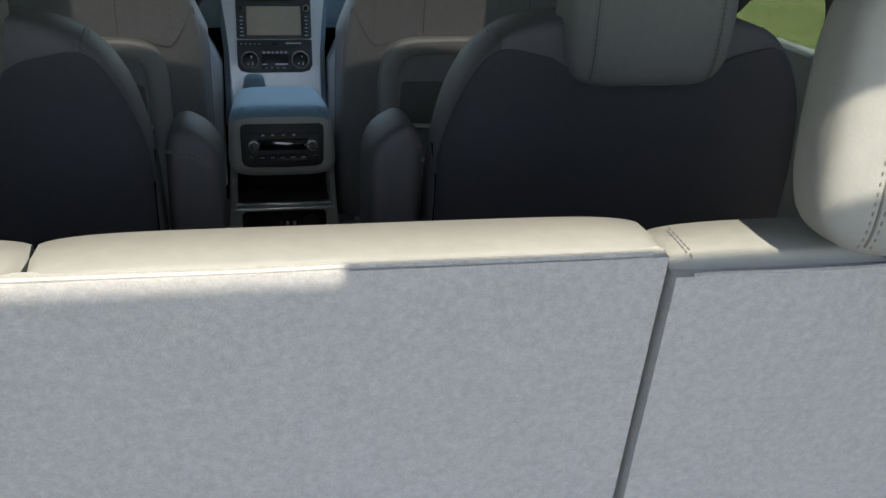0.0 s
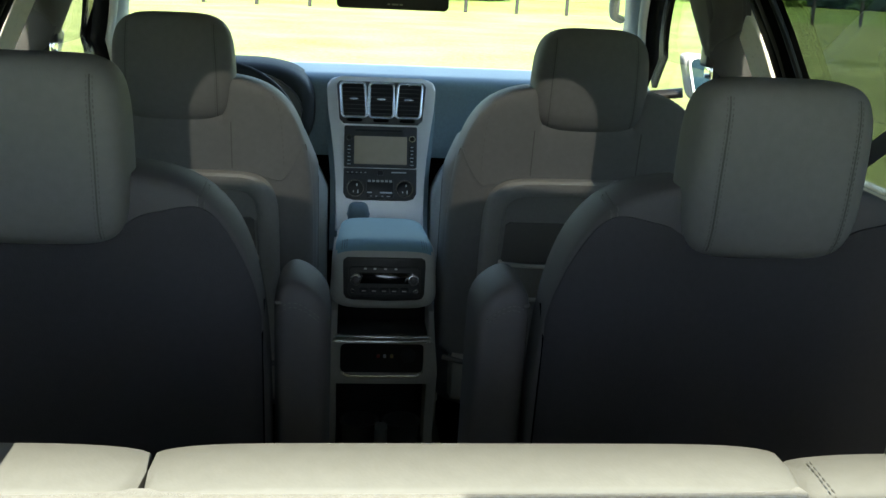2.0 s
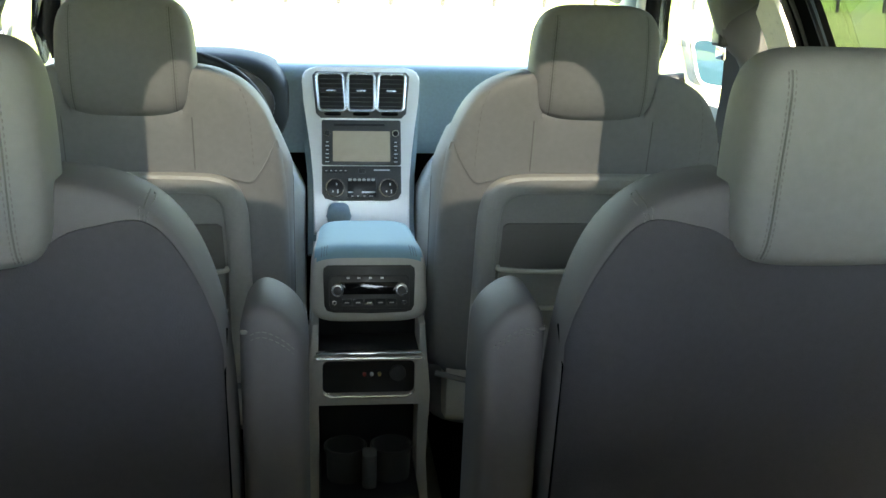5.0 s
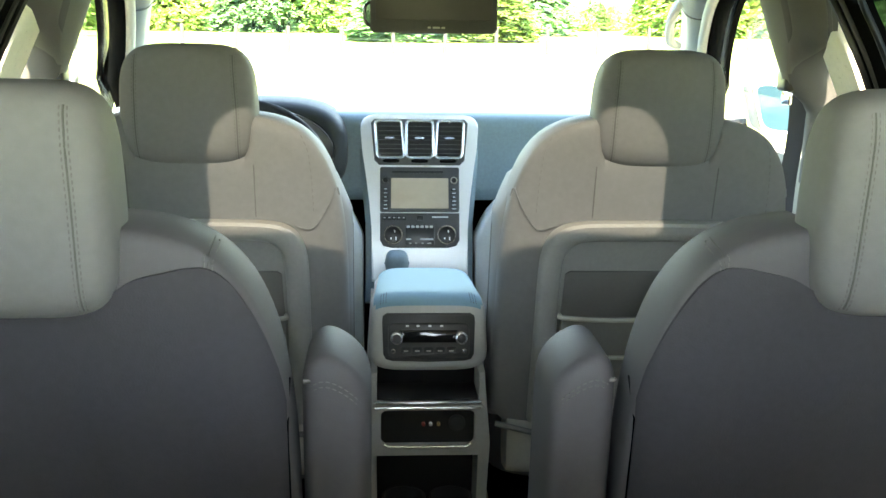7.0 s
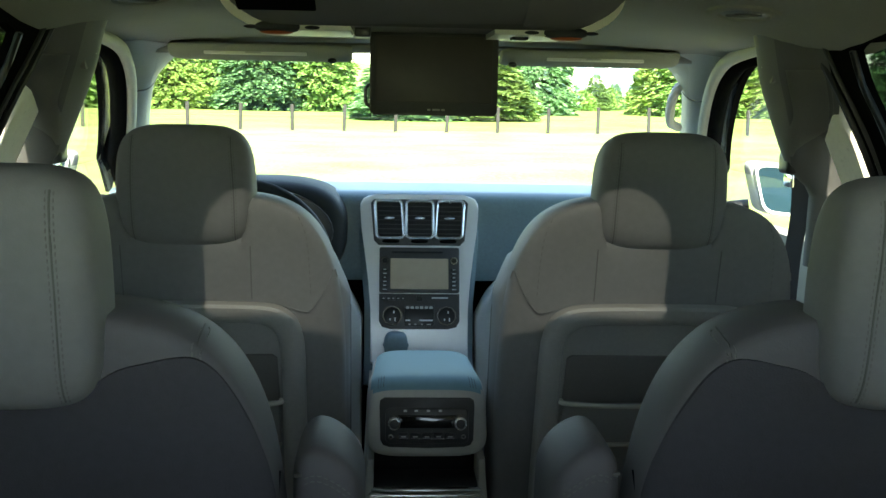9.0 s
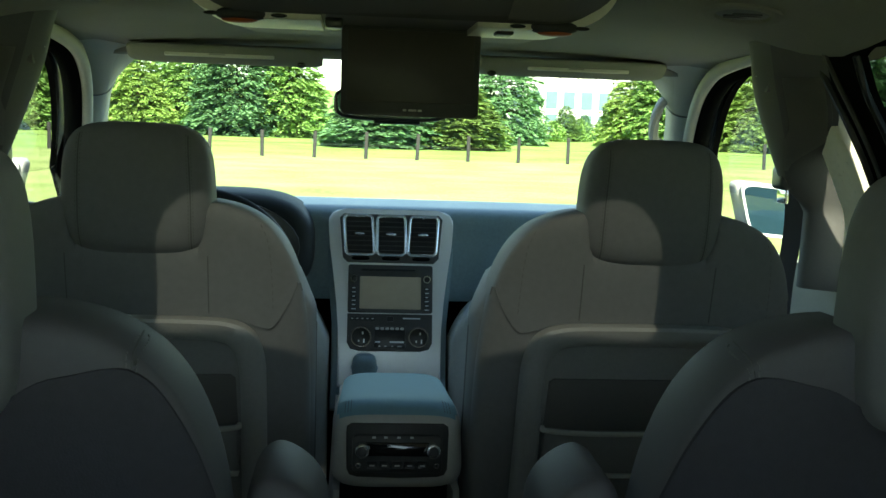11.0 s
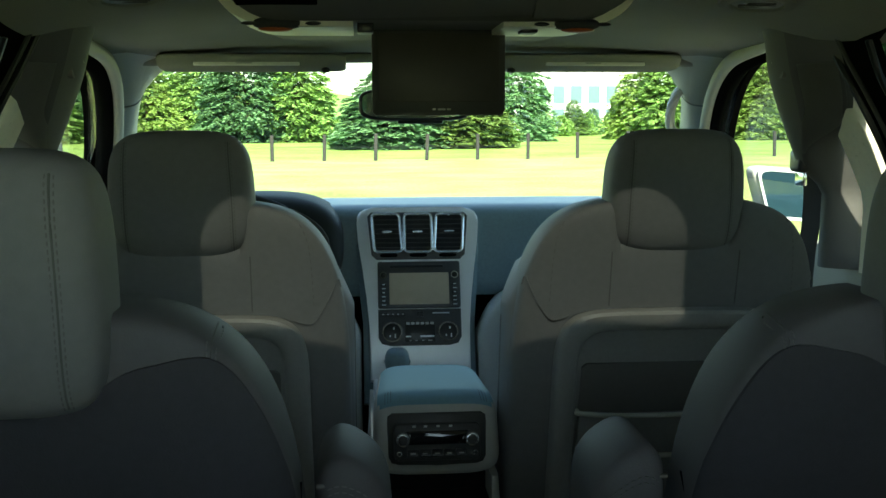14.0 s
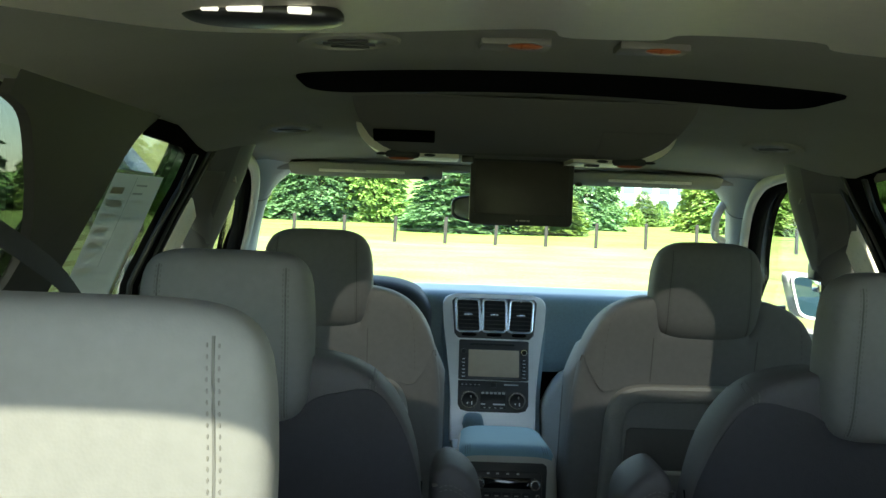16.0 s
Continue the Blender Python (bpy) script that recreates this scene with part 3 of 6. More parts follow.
        rows_.append([bm.verts.new(a.lerp(b, q / 12) + Vector((-side * 0.5, -0.5, -0.5)) * swell * math.sin(math.pi * q / 12)) for q in range(13)])
    for a, b in zip(rows_, rows_[1:]):
        for q in range(12):
            bm.faces.new((a[q], a[q + 1], b[q + 1], b[q]))
    pf = thing(f"pillar_front_{tag}", (XC + side * 0.70, 3.3, 1.3), "grey windscreen pillar trim flowing into the headliner", "pillar", kind="structure")
    seam_row = [v.co.copy() for v in rows_[22]]
    put("cover", bm, TRIM, pf)
    bm = B()
    tube(bm, [p + Vector((-side * 0.0, -0.001, 0)) for p in seam_row], 0.0022, 6)
    put("joint", bm, CONSOLE, pf, "fine joint line")


gh = thing("grab_handle", (0.66, 3.28, 1.50), "grey moulded grab handle on the windscreen pillar", "handle")
bm = B()
tube(bm, spline([(0.668, 3.235, 1.640), (0.650, 3.22, 1.628), (0.640, 3.235, 1.59), (0.650, 3.27, 1.545), (0.690, 3.34, 1.53)], 6), 0.012, 8)
put("grip", bm, PLASTIC, gh)

# windscreen, header and bonnet
wsn = thing("window_8", (0, 3.6, 1.4), "clear windscreen of the car", "windscreen", kind="structure")
bm = B()
rows = []
for j in range(7):
    f = j / 6
    y, z, hx = 3.13 + 0.87 * f, 1.70 - 0.46 * f, 0.66 + 0.15 * f
    rows.append([bm.verts.new((hx * u / 6, y - 0.10 * (u / 6) ** 2, z + 0.01 * math.sin(math.pi * f))) for u in range(-6, 7)])
for a, b in zip(rows, rows[1:]):
    for i in range(12):
        bm.faces.new((a[i], a[i + 1], b[i + 1], b[i]))
put("pane", bm, CLEAR, wsn)
bm = B()
tube(bm, [(-0.68, 3.06, 1.70), (-0.35, 3.12, 1.71), (0, 3.14, 1.715), (0.35, 3.12, 1.71), (0.68, 3.06, 1.70)], 0.03, 10, flat=0.6)
struct("trim_header", bm, HEADLINER, "grey headliner edge above the windscreen", "header trim")
bm = B()
rows = []
for j in range(8):
    f = j / 7
    rows.append([bm.verts.new((0.88 * u / 8, 3.98 + 1.0 * f, 1.17 - 0.10 * f * f - 0.05 * (u / 8) ** 2)) for u in range(-8, 9)])
for a, b in zip(rows, rows[1:]):
    for i in range(16):
        bm.faces.new((a[i], a[i + 1], b[i + 1], b[i]))
bmesh.ops.solidify(bm, geom=list(bm.faces), thickness=0.02)
struct("bonnet", bm, PAINT, "white painted bonnet of the car", "bonnet")
bm = B()
box(bm, -0.86, 0.86, 4.93, 5.02, 0.35, 1.06, 0.03)
struct("wall_front", bm, PAINT, "white painted nose of the car", "car front")
bm = B()
box(bm, -0.78, 0.78, 3.85, 3.95, 0.40, 1.20, 0.01)
struct("wall_firewall", bm, BLACKM, "dark bulkhead under the windscreen", "bulkhead")
bm = B()
box(bm, -0.70, 0.70, -0.22, -0.14, 0.35, 0.72, 0.02)
struct("wall_tail", bm, PAINT, "white painted rear bumper below the open tailgate", "bumper")

# open tailgate above the load bay: frame with a clear rear window
# unseen; tilt and pane limits are set to shape light on the rear seats
tg = thing("tailgate", (0, 0.5, 1.80), "raised white tailgate with a rear window", "tailgate")
U = Vector((0, -math.cos(radians(12)), math.sin(radians(12))))
H0 = Vector((0, 0.50, 1.815))


def gate(bm, x0, x1, d0, d1, t=0.03):
    v = [[bm.verts.new(H0 + Vector((x, 0, 0)) + U * d + Vector((0, 0, q))) for x, d in ((x0, d0), (x1, d0), (x1, d1), (x0, d1))] for q in (0, t)]
    bm.faces.new(v[0][::-1])
    bm.faces.new(v[1])
    for i in range(4):
        bm.faces.new((v[0][i], v[0][(i + 1) % 4], v[1][(i + 1) % 4], v[1][i]))


GLASS0, GLASS1 = 0.0958, 0.2508
for nm, x0, x1, d0, d1, mt in (("top_rail", -0.66, 0.66, -0.01, GLASS0, PAINT), ("side_rail", -0.66, -0.57, GLASS0, GLASS1, PAINT), ("side_rail", 0.57, 0.66, GLASS0, GLASS1, PAINT), ("lower_panel", -0.66, 0.66, GLASS1, 1.25, PAINT)):
    bm = B()
    gate(bm, x0, x1, d0, d1)
    put(nm, bm, mt, tg, smooth=False)
# unseen bar added to cast the step in the rear seats' shadow
bm = B()
gate(bm, -0.02, 0.57, GLASS1 - 0.022, GLASS1)
put("wiper_housing", bm, BLACK, tg, "unseen black bar that steps the shadow", smooth=False)
# dark layer added out of view to stop bounce off the white underside
bm = B()
gate(bm, -0.64, 0.64, GLASS1 + 0.004, 1.23, -0.02)
put("inner_trim", bm, BLACKM, tg, "unseen dark lining that cuts bounced light", smooth=False)
bm = B()
gate(bm, -0.565, 0.565, GLASS0 + 0.004, GLASS1 - 0.026, 0.004)
put("pane", bm, REARPANE, tg, smooth=False)


# ---- ceiling fittings ----
def vent(x, y):
    z = crown(x, y)
    v = thing("ceiling_vent", (x, y, z), "round grey air vent in the headliner", "air vent", "vents in the headliner")
    def rings(bm, prof, n):
        rr = [[bm.verts.new((x + r * math.cos(a * math.tau / n), y + r * math.sin(a * math.tau / n), crown(x + r * math.cos(a * math.tau / n), y + r * math.sin(a * math.tau / n)) - d)) for a in range(n)] for r, d in prof]
        for a, b in zip(rr, rr[1:]):
            for i in range(n):
                bm.faces.new((a[i], a[(i + 1) % n], b[(i + 1) % n], b[i]))
        return rr

    bm = B()
    rings(bm, [(0.060, -0.002), (0.058, 0.004), (0.052, 0.006), (0.042, 0.005), (0.039, 0.001)], 28)
    put("bezel", bm, HEADLINER, v)
    bm = B()
    bm.faces.new(rings(bm, [(0.041, 0.0015), (0.030, 0.002), (0.012, 0.0025)], 24)[-1])
    put("core", bm, BLACK, v)
    for q in (-0.02, 0, 0.02):
        bm = B()
        L = math.sqrt(0.030 ** 2 - q * q)
        box(bm, x - L, x + L, y + q - 0.003, y + q + 0.003, z - 0.0055, z - 0.003, 0.0008, 1)
        put("louvre", bm, DARKBIN, v)


for vx, vy in ((-0.465, 2.30), (0.49, 2.30), (-0.285, 1.44), (0.50, 1.43)):
    vent(vx, vy)

# overhead console with dome lamps
OCX, OCY, OCH = -0.030, 2.16, 0.292
oc = thing("overhead_console", (OCX, OCY, 1.74), "dark grey overhead console with lamps and a slot", "overhead console")


def bowl(half, r, h, ztop):
    """Lower outline with rounded ends."""
    arc = [(half - r + r * math.cos(radians(a)), ztop - h * math.sin(radians(a))) for a in range(0, 91, 9)]
    return arc


def sweep(bm):
    for v in bm.verts:
        if v.co.y < OCY + 0.1:
            v.co.y -= max(0.0, v.co.z - 1.705) * 2.0
    return bm


arc = bowl(OCH + 0.003, 0.09, 0.090, 1.787)
bm = B()
slab(bm, [(OCX + x, z) for x, z in arc] + [(OCX - x, z) for x, z in arc[::-1]], OCY, OCY + 0.34, 0.006)
put("housing", sweep(bm), CONSOLE, oc)
for sx in (-1, 1):
    ends = [(x, z) for x, z in bowl(OCH - 0.014, 0.078, 0.042, 1.742)]
    bm = B()
    slab(bm, [(OCX + sx * x, z) for x, z in ends] + [(OCX + sx * 0.145, 1.700), (OCX + sx * 0.145, 1.742)], OCY - 0.004, OCY + 0.01, 0.002)
    put("end_cover", sweep(bm), CONSOLE, oc)
    low = [(x, z) for x, z in bowl(OCH + 0.006, 0.09, 0.062, 1.751)]
    bm = B()
    slab(bm, [(OCX + sx * x, z) for x, z in low] + [(OCX + sx * 0.105, 1.689), (OCX + sx * 0.105, 1.70)], OCY + 0.010, OCY + 0.16, 0.002)
    put("lamp_housing", bm, CREAM, oc, "cream lamp housing")
    bm = B()
    pillow(bm, OCX + sx * 0.21, 0.034, *oval(OCX + sx * 0.21, 0.034, 1.694, 0.009, 2.5), lambda x, z: OCY + 0.016, 0.014, 2.5, 2.5, 16, 8)
    put("lamp_shade", bm, DARKBIN, oc, "dark lamp shade")
    bm = B()
    pillow(bm, OCX + sx * 0.212, 0.024, *oval(OCX + sx * 0.212, 0.024, 1.6865, 0.0045, 2), lambda x, z: OCY + 0.016, 0.012, 2, 2, 14, 8)
    put("reading_lamp", bm, AMBER, oc, "amber reading lamp")
    for q in (0.160, 0.248):
        bm = B()
        pillow(bm, OCX + sx * q, 0.011, *oval(OCX + sx * q, 0.011, 1.6935, 0.003, 2), lambda x, z: OCY + 0.010, 0.004, 2, 2, 10, 6)
        put("button", bm, BLACK, oc)
bm = B()
box(bm, OCX - 0.262, OCX - 0.152, OCY - 0.014, OCY + 0.002, 1.714, 1.733, 0.002)
put("slot", sweep(bm), BLACKM, oc, "black slot")
for sx in (-1, 1):
    bm = B()
    box(bm, sx * 0.118 - 0.012, sx * 0.118 + 0.012, 2.20, 2.24, 1.684, 1.699, 0.003)
    put("hinge", bm, BLACK, oc)

# fold-down video screen
DY = 2.30
dv = thing("video_screen", (0.0, DY, 1.70), "folded-down grey video screen, switched off", "screen")
bm = B()
slab(bm, rrect(0.102, 0.066, 0.008, 5, -0.006, 1.634), DY, DY + 0.022, 0.004)
put("frame", bm, RADIO, dv)
bm = B()
slab(bm, rrect(0.093, 0.052, 0.002, 2, -0.006, 1.640), DY - 0.0015, DY + 0.004, 0.0008)
put("display", bm, DVDSCR, dv)
bm = B()
for x0, x1 in ((-0.016, -0.011), (-0.008, 0.004), (0.006, 0.012)):
    box(bm, x0, x1, DY - 0.001, DY + 0.002, 1.5755, 1.5785, 0.0004, 1)
put("badge", bm, PLASTIC, dv, "small grey bars")

# sun visors
def visor(x0, x1, lx0, lx1, knob):
    v = thing("sun_visor", ((x0 + x1) / 2, 2.98, 1.70), "grey cloth sun visor with a white label, folded up", "sun visor", "sun visors")
    bm = B()
    cx, hw = (x0 + x1) / 2, (x1 - x0) / 2
    pillow(bm, cx, hw, *oval(cx, hw, 1.690, 0.019, 9), lambda x, z: 3.02 + (1.69 - z) * 1.2, 0.05, 8, 3, 24, 12)
    put("panel", bm, HEADLINER, v)
    bm = B()
    box(bm, lx0, lx1, 2.972, 2.980, 1.681, 1.693, 0.0015, 1)
    put("label", bm, PAPER, v, "pale paper label")
    bm = B()
    box(bm, (lx0 + lx1) / 2 - 0.022, (lx0 + lx1) / 2 + 0.012, 2.9705, 2.974, 1.685, 1.688, 0.0006, 1)
    put("print", bm, PRINT, v, "grey bar of print")
    bm = B()
    pillow(bm, knob, 0.010, *oval(knob, 0.010, 1.672, 0.006, 2), lambda x, z: 2.99, 0.010, 2, 2, 12, 8)
    put("knob", bm, DARKBIN, v)


visor(-0.56, -0.155, -0.48, -0.255, -0.20)
visor(0.18, 0.585, 0.28, 0.50, 0.205)

# rear-view mirror
rv = thing("rearview_mirror", (0.0, 3.0, 1.62), "black rear-view mirror on the windscreen", "mirror")
bm = B()
pillow(bm, -0.005, 0.125, *oval(-0.005, 0.125, 1.598, 0.036, 4), lambda x, z: 2.99, 0.016, 5, 5, 24, 14)
put("shell", bm, BLACK, rv)
bm = B()
slab(bm, [(-0.005 + 0.117 * math.copysign(abs(math.cos(a)) ** 0.5, math.cos(a)), 1.599 + 0.030 * math.copysign(abs(math.sin(a)) ** 0.5, math.sin(a))) for a in (k * math.tau / 40 for k in range(40))], 2.9725, 2.98, 0.0)
put("glass", bm, RVGLASS, rv, smooth=False)
bm = B()
tube(bm, [(0, 3.0, 1.61), (0, 3.05, 1.64), (0, 3.13, 1.67)], 0.012, 8)
put("stem", bm, BLACK, rv)
bm = B()
box(bm, -0.045, 0.055, 2.985, 3.01, 1.556, 1.566, 0.004)
put("button_bar", bm, BLACK, rv)

# pale rear cap of the headliner
bm = B()
edge = [(-0.69, 0.85), (-0.60, 0.98), (-0.50, 1.20), (-0.42, 1.30), (-0.29, 1.335), (-0.17, 1.325), (-0.075, 1.31), (-0.055, 1.35), (-0.03, 1.362), (0.03, 1.358), (0.055, 1.345), (0.075, 1.312), (0.20, 1.305), (0.235, 1.345), (0.30, 1.355), (0.45, 1.36), (0.69, 1.40)]
rows = []
for f in range(6):
    rows.append([bm.verts.new((x, 0.565 + (y - 0.565) * f / 5, crown(x, 0.565 + (y - 0.565) * f / 5) - 0.009)) for x, y in [(p.x, p.y) for p in spline([(a, b, 0) for a, b in edge], 4)]])
for a, b in zip(rows, rows[1:]):
    for q in range(len(a) - 1):
        bm.faces.new((a[q], a[q + 1], b[q + 1], b[q]))
bmesh.ops.solidify(bm, geom=list(bm.faces), thickness=0.008)
struct("trim_roof_cap", bm, CREAM, "cream moulded rear cap of the headliner", "roof trim")

# rear dome module
dm = thing("dome_lamp", (-0.345, 1.245, 1.75), "black oval rear lamp module with white switches", "dome lamp")
bm = B()
zc = crown(-0.345, 1.245) - 0.012
pillow(bm, -0.345, 0.074, *oval(-0.345, 0.074, zc, 0.011, 3), lambda x, z: 1.205, 0.033, 3, 3, 24, 10)
put("base", bm, BLACK, dm)
for x0, x1 in ((-0.395, -0.379), (-0.372, -0.340), (-0.318, -0.297)):
    bm = B()
    box(bm, x0, x1, 1.169, 1.176, zc - 0.004, zc + 0.002, 0.001, 1)
    put("switch", bm, LENS, dm, "lit white lens")
for x in (-0.085, 0.072):
    z = crown(x, 1.445) - 0.004
    rl = thing("reading_lamp", (x, 1.445, z), "amber rear reading lamp in the headliner, glowing faintly", "lamp", "rear reading lamps")
    bm = B()
    pillow(bm, x, 0.020, *oval(x, 0.020, z - 0.005, 0.0035, 2), lambda xx, zz: 1.425, 0.010, 2, 2, 16, 8)
    put("lens", bm, AMBER, rl)
    bm = B()
    box(bm, x - 0.05, x + 0.03, 1.42, 1.47, z - 0.004, z + 0.006, 0.002)
    put("base", bm, CONSOLE, rl)


# ---- dashboard ----
CX = 0.008
db = thing("dashboard", (0, 3.3, 0.9), "charcoal dashboard tinted with blue sky light, pale grey lower half", "dashboard")


def extrude_x(bm, prof, xs_, bend):
    """A profile of (y, z) drawn along x."""
    rows = [[bm.verts.new((x, y + bend(x), z)) for y, z in prof] for x in xs_]
    n = len(prof)
    for a, b in zip(rows, rows[1:]):
        for i in range(n):
            bm.faces.new((a[i], a[(i + 1) % n], b[(i + 1) % n], b[i]))
    bm.faces.new(rows[0])
    bm.faces.new(rows[-1][::-1])


def upper_profile():
    P = smooth_yz([(3.195, 1.165), (3.198, 1.20), (3.21, 1.28), (3.215, 1.335), (3.24, 1.356), (3.32, 1.359), (3.6, 1.352), (3.88, 1.332)], 4)
    return P + [(3.90, 1.15), (3.20, 1.14)]


bm = B()
extrude_x(bm, upper_profile(), [-0.75 + 1.5 * k / 30 for k in range(31)], lambda x: -0.05 * x * x)
put("top_pad", bm, DASH, db)


def lower_panel(x0, x1, inner):
    """Pale lower half with a rounded corner beside the console."""
    cx, hw = (x0 + x1) / 2, (x1 - x0) / 2

    def top(x):
        d = abs(x - inner)
        return 1.158 - 0.10 * (1 - min(1.0, d / 0.085)) ** 2.2
    bm = B()
    pillow(bm, cx, hw, top, lambda x: 0.72, lambda x, z: 3.145, 0.055, 9, 7, 26, 18)
    return bm


for x0, x1, inn in ((CX + 0.138, 0.72, CX + 0.138), (-0.72, CX - 0.138, CX - 0.138)):
    put("lower_panel", lower_panel(x0, x1, inn), DASHLOW, db, "pale grey lower panel")
for s in (-1, 1):
    bm = B()
    tube(bm, [(CX + s * 0.208, 3.089, 1.155), (CX + s * 0.208, 3.088, 1.05), (CX + s * 0.206, 3.088, 0.9)], 0.002, 5)
    put("panel_gap", bm, BLACK, db)
# instrument hood in front of the driver
bm = B()
pillow(bm, -0.385, 0.215, *oval(-0.385, 0.215, 1.27, 0.124, 3.0), lambda x, z: 3.22, 0.14, 6, 6, 26, 20)
put("instrument_hood", bm, DASHK, db)
bm = B()
slab(bm, [(-0.385 + 0.185 * math.cos(a), 1.275 + 0.105 * math.sin(a)) for a in (k * math.tau / 32 for k in range(32))], 3.074, 3.09, 0.002)
put("instrument_panel", bm, BLACK, db, "black instrument face")
bm = B()
ring(bm, [(-0.30 + 0.05 * math.cos(a), 1.275 + 0.05 * math.sin(a)) for a in (k * math.tau / 28 for k in range(28))], [(-0.30 + 0.045 * math.cos(a), 1.275 + 0.045 * math.sin(a)) for a in (k * math.tau / 28 for k in range(28))], 3.066, 3.08)
put("dial_ring", bm, CHROME, db)

# silver centre stack, leaning back at the top
cs = thing("centre_stack", (CX, 3.14, 0.92), "silver centre stack with vents, radio and climate controls", "centre stack")
LEANM = Matrix.Translation((CX, 3.135, 1.15)) @ Matrix.Rotation(radians(-19), 4, "X") @ Matrix.Translation((0, 0, -1.15))


def stackput(name, bm, m, label="", parent=None):
    turned(bm, LEANM)
    return put(name, bm, m, parent or cs, label)


def stack_outline(e=0.0):
    right = [(0.128, 1.364), (0.139, 1.357), (0.146, 1.345), (0.147, 1.33), (0.143, 1.28), (0.134, 1.22), (0.125, 1.15), (0.119, 1.08), (0.118, 0.95)]
    right = [(x + e, z) for x, z in right]
    return [(0.110, 1.367)] + right + [(-x, z) for x, z in right[::-1]] + [(-0.110, 1.367)]


bm = B()
slab(bm, stack_outline(), 0.0, 0.06, 0.005)
stackput("fascia", bm, SILVER)
for s in (-1, 1):
    bm = B()
    slab(bm, [(s * x, z) for x, z in ((0.134, 1.35), (0.152, 1.33), (0.146, 1.22), (0.134, 1.10), (0.134, 0.90), (0.110, 0.90), (0.112, 1.08), (0.130, 1.28))], 0.030, 0.09, 0.004)
    stackput("side_cheek", bm, DASH, "dark side cheek")
bm = B()
slab(bm, [(-0.112, 1.355), (-0.121, 1.345), (-0.112, 1.25), (-0.100, 1.238), (0.100, 1.238), (0.112, 1.25), (0.121, 1.345), (0.112, 1.355)], -0.004, 0.004, 0.003)
stackput("vent_surround", bm, RADIO, "dark vent surround")


def fan(bm, vx):
    """The outer vents flare outwards at the top."""
    for v in bm.verts:
        v.co.x += 0.07 * vx / 0.0745 * (v.co.z - 1.302)
    return bm


for vx in (-0.0745, 0.0, 0.0745):
    bm = B()
    tube(bm, [(x, -0.0075, z) for x, z in rrect(0.0330, 0.0465, 0.010, 5, vx, 1.302)], 0.0042, 8, True, up=(0, 1, 0))
    vr = stackput("vent_ring", fan(bm, vx), SATIN, "satin silver vent frame")
    bm = B()
    slab(bm, rrect(0.030, 0.0435, 0.008, 5, vx, 1.302), -0.0052, -0.001, 0.0)
    stackput("vent_core", fan(bm, vx), BLACK, "", vr)
    for q in range(7):
        bm = B()
        z = 1.302 + (q - 3) * 0.0114
        box(bm, vx - 0.0285, vx + 0.0285, -0.0105, -0.003, z - 0.0013, z + 0.0013, 0.0006, 1)
        turned(bm, Matrix.Translation((0, 0, z)) @ Matrix.Rotation(radians(18), 4, "X") @ Matrix.Translation((0, 0, -z)))
        stackput("louvre", fan(bm, vx), DARKBIN, "", vr)
    bm = B()
    pillow(bm, vx, 0.013, *oval(vx, 0.013, 1.304, 0.0032, 2), lambda x, z: -0.012, 0.003, 2, 2, 10, 6)
    stackput("vent_tab", bm, SATIN, "silver vent tab", vr)
    bm = B()
    pillow(bm, vx, 0.021, *oval(vx, 0.021, 1.2475, 0.0045, 3), lambda x, z: -0.005, 0.005, 3, 3, 12, 6)
    stackput("thumb_wheel", fan(bm, vx), BLACKM, "", vr)
# radio with its screen
bm = B()
slab(bm, rrect(0.098, 0.056, 0.005, 4, 0, 1.176), -0.008, 0.004, 0.002)
radio = stackput("radio", bm, RADIO, "dark radio with a pale screen")
bm = B()
slab(bm, rrect(0.071, 0.038, 0.002, 2, 0, 1.166), -0.0095, -0.004, 0.0008)
stackput("screen", bm, SCREEN, "blank screen, warm reflection in its colour", radio)
bm = B()
box(bm, -0.068, 0.058, -0.010, -0.005, 1.217, 1.223, 0.001, 1)
stackput("disc_slot", bm, BLACK, "", radio)
for s in (-1, 1):
    bm = B()
    o = [(s * 0.0845 + 0.0088 * math.cos(a), 1.198 + 0.0088 * math.sin(a)) for a in (k * math.tau / 18 for k in range(18))]
    i_ = [(s * 0.0845 + 0.0068 * math.cos(a), 1.198 + 0.0068 * math.sin(a)) for a in (k * math.tau / 18 for k in range(18))]
    ring(bm, o, i_, -0.014, -0.006)
    stackput("knob_ring", bm, CHROME, "", radio)
    bm = B()
    disc(bm, s * 0.0845, -0.016, -0.006, 1.198, 0.0066, 16)
    stackput("knob", bm, BLACK, "", radio)
    for q in range(6):
        bm = B()
        box(bm, s * 0.0845 - 0.0068, s * 0.0845 + 0.0068, -0.0102, -0.006, 1.176 - q * 0.0098 - 0.0035, 1.176 - q * 0.0098 + 0.0035, 0.001, 1)
        stackput("key", bm, BLACK, "", radio)
        bm = B()
        w = (0.0035, 0.0045, 0.003, 0.0045, 0.004, 0.005)[q]
        box(bm, s * 0.0845 - w, s * 0.0845 + w, -0.0108, -0.0098, 1.176 - q * 0.0098 - 0.0011, 1.176 - q * 0.0098 + 0.0011, 0.0)
        stackput("key_print", bm, WHITE, "pale print", radio)
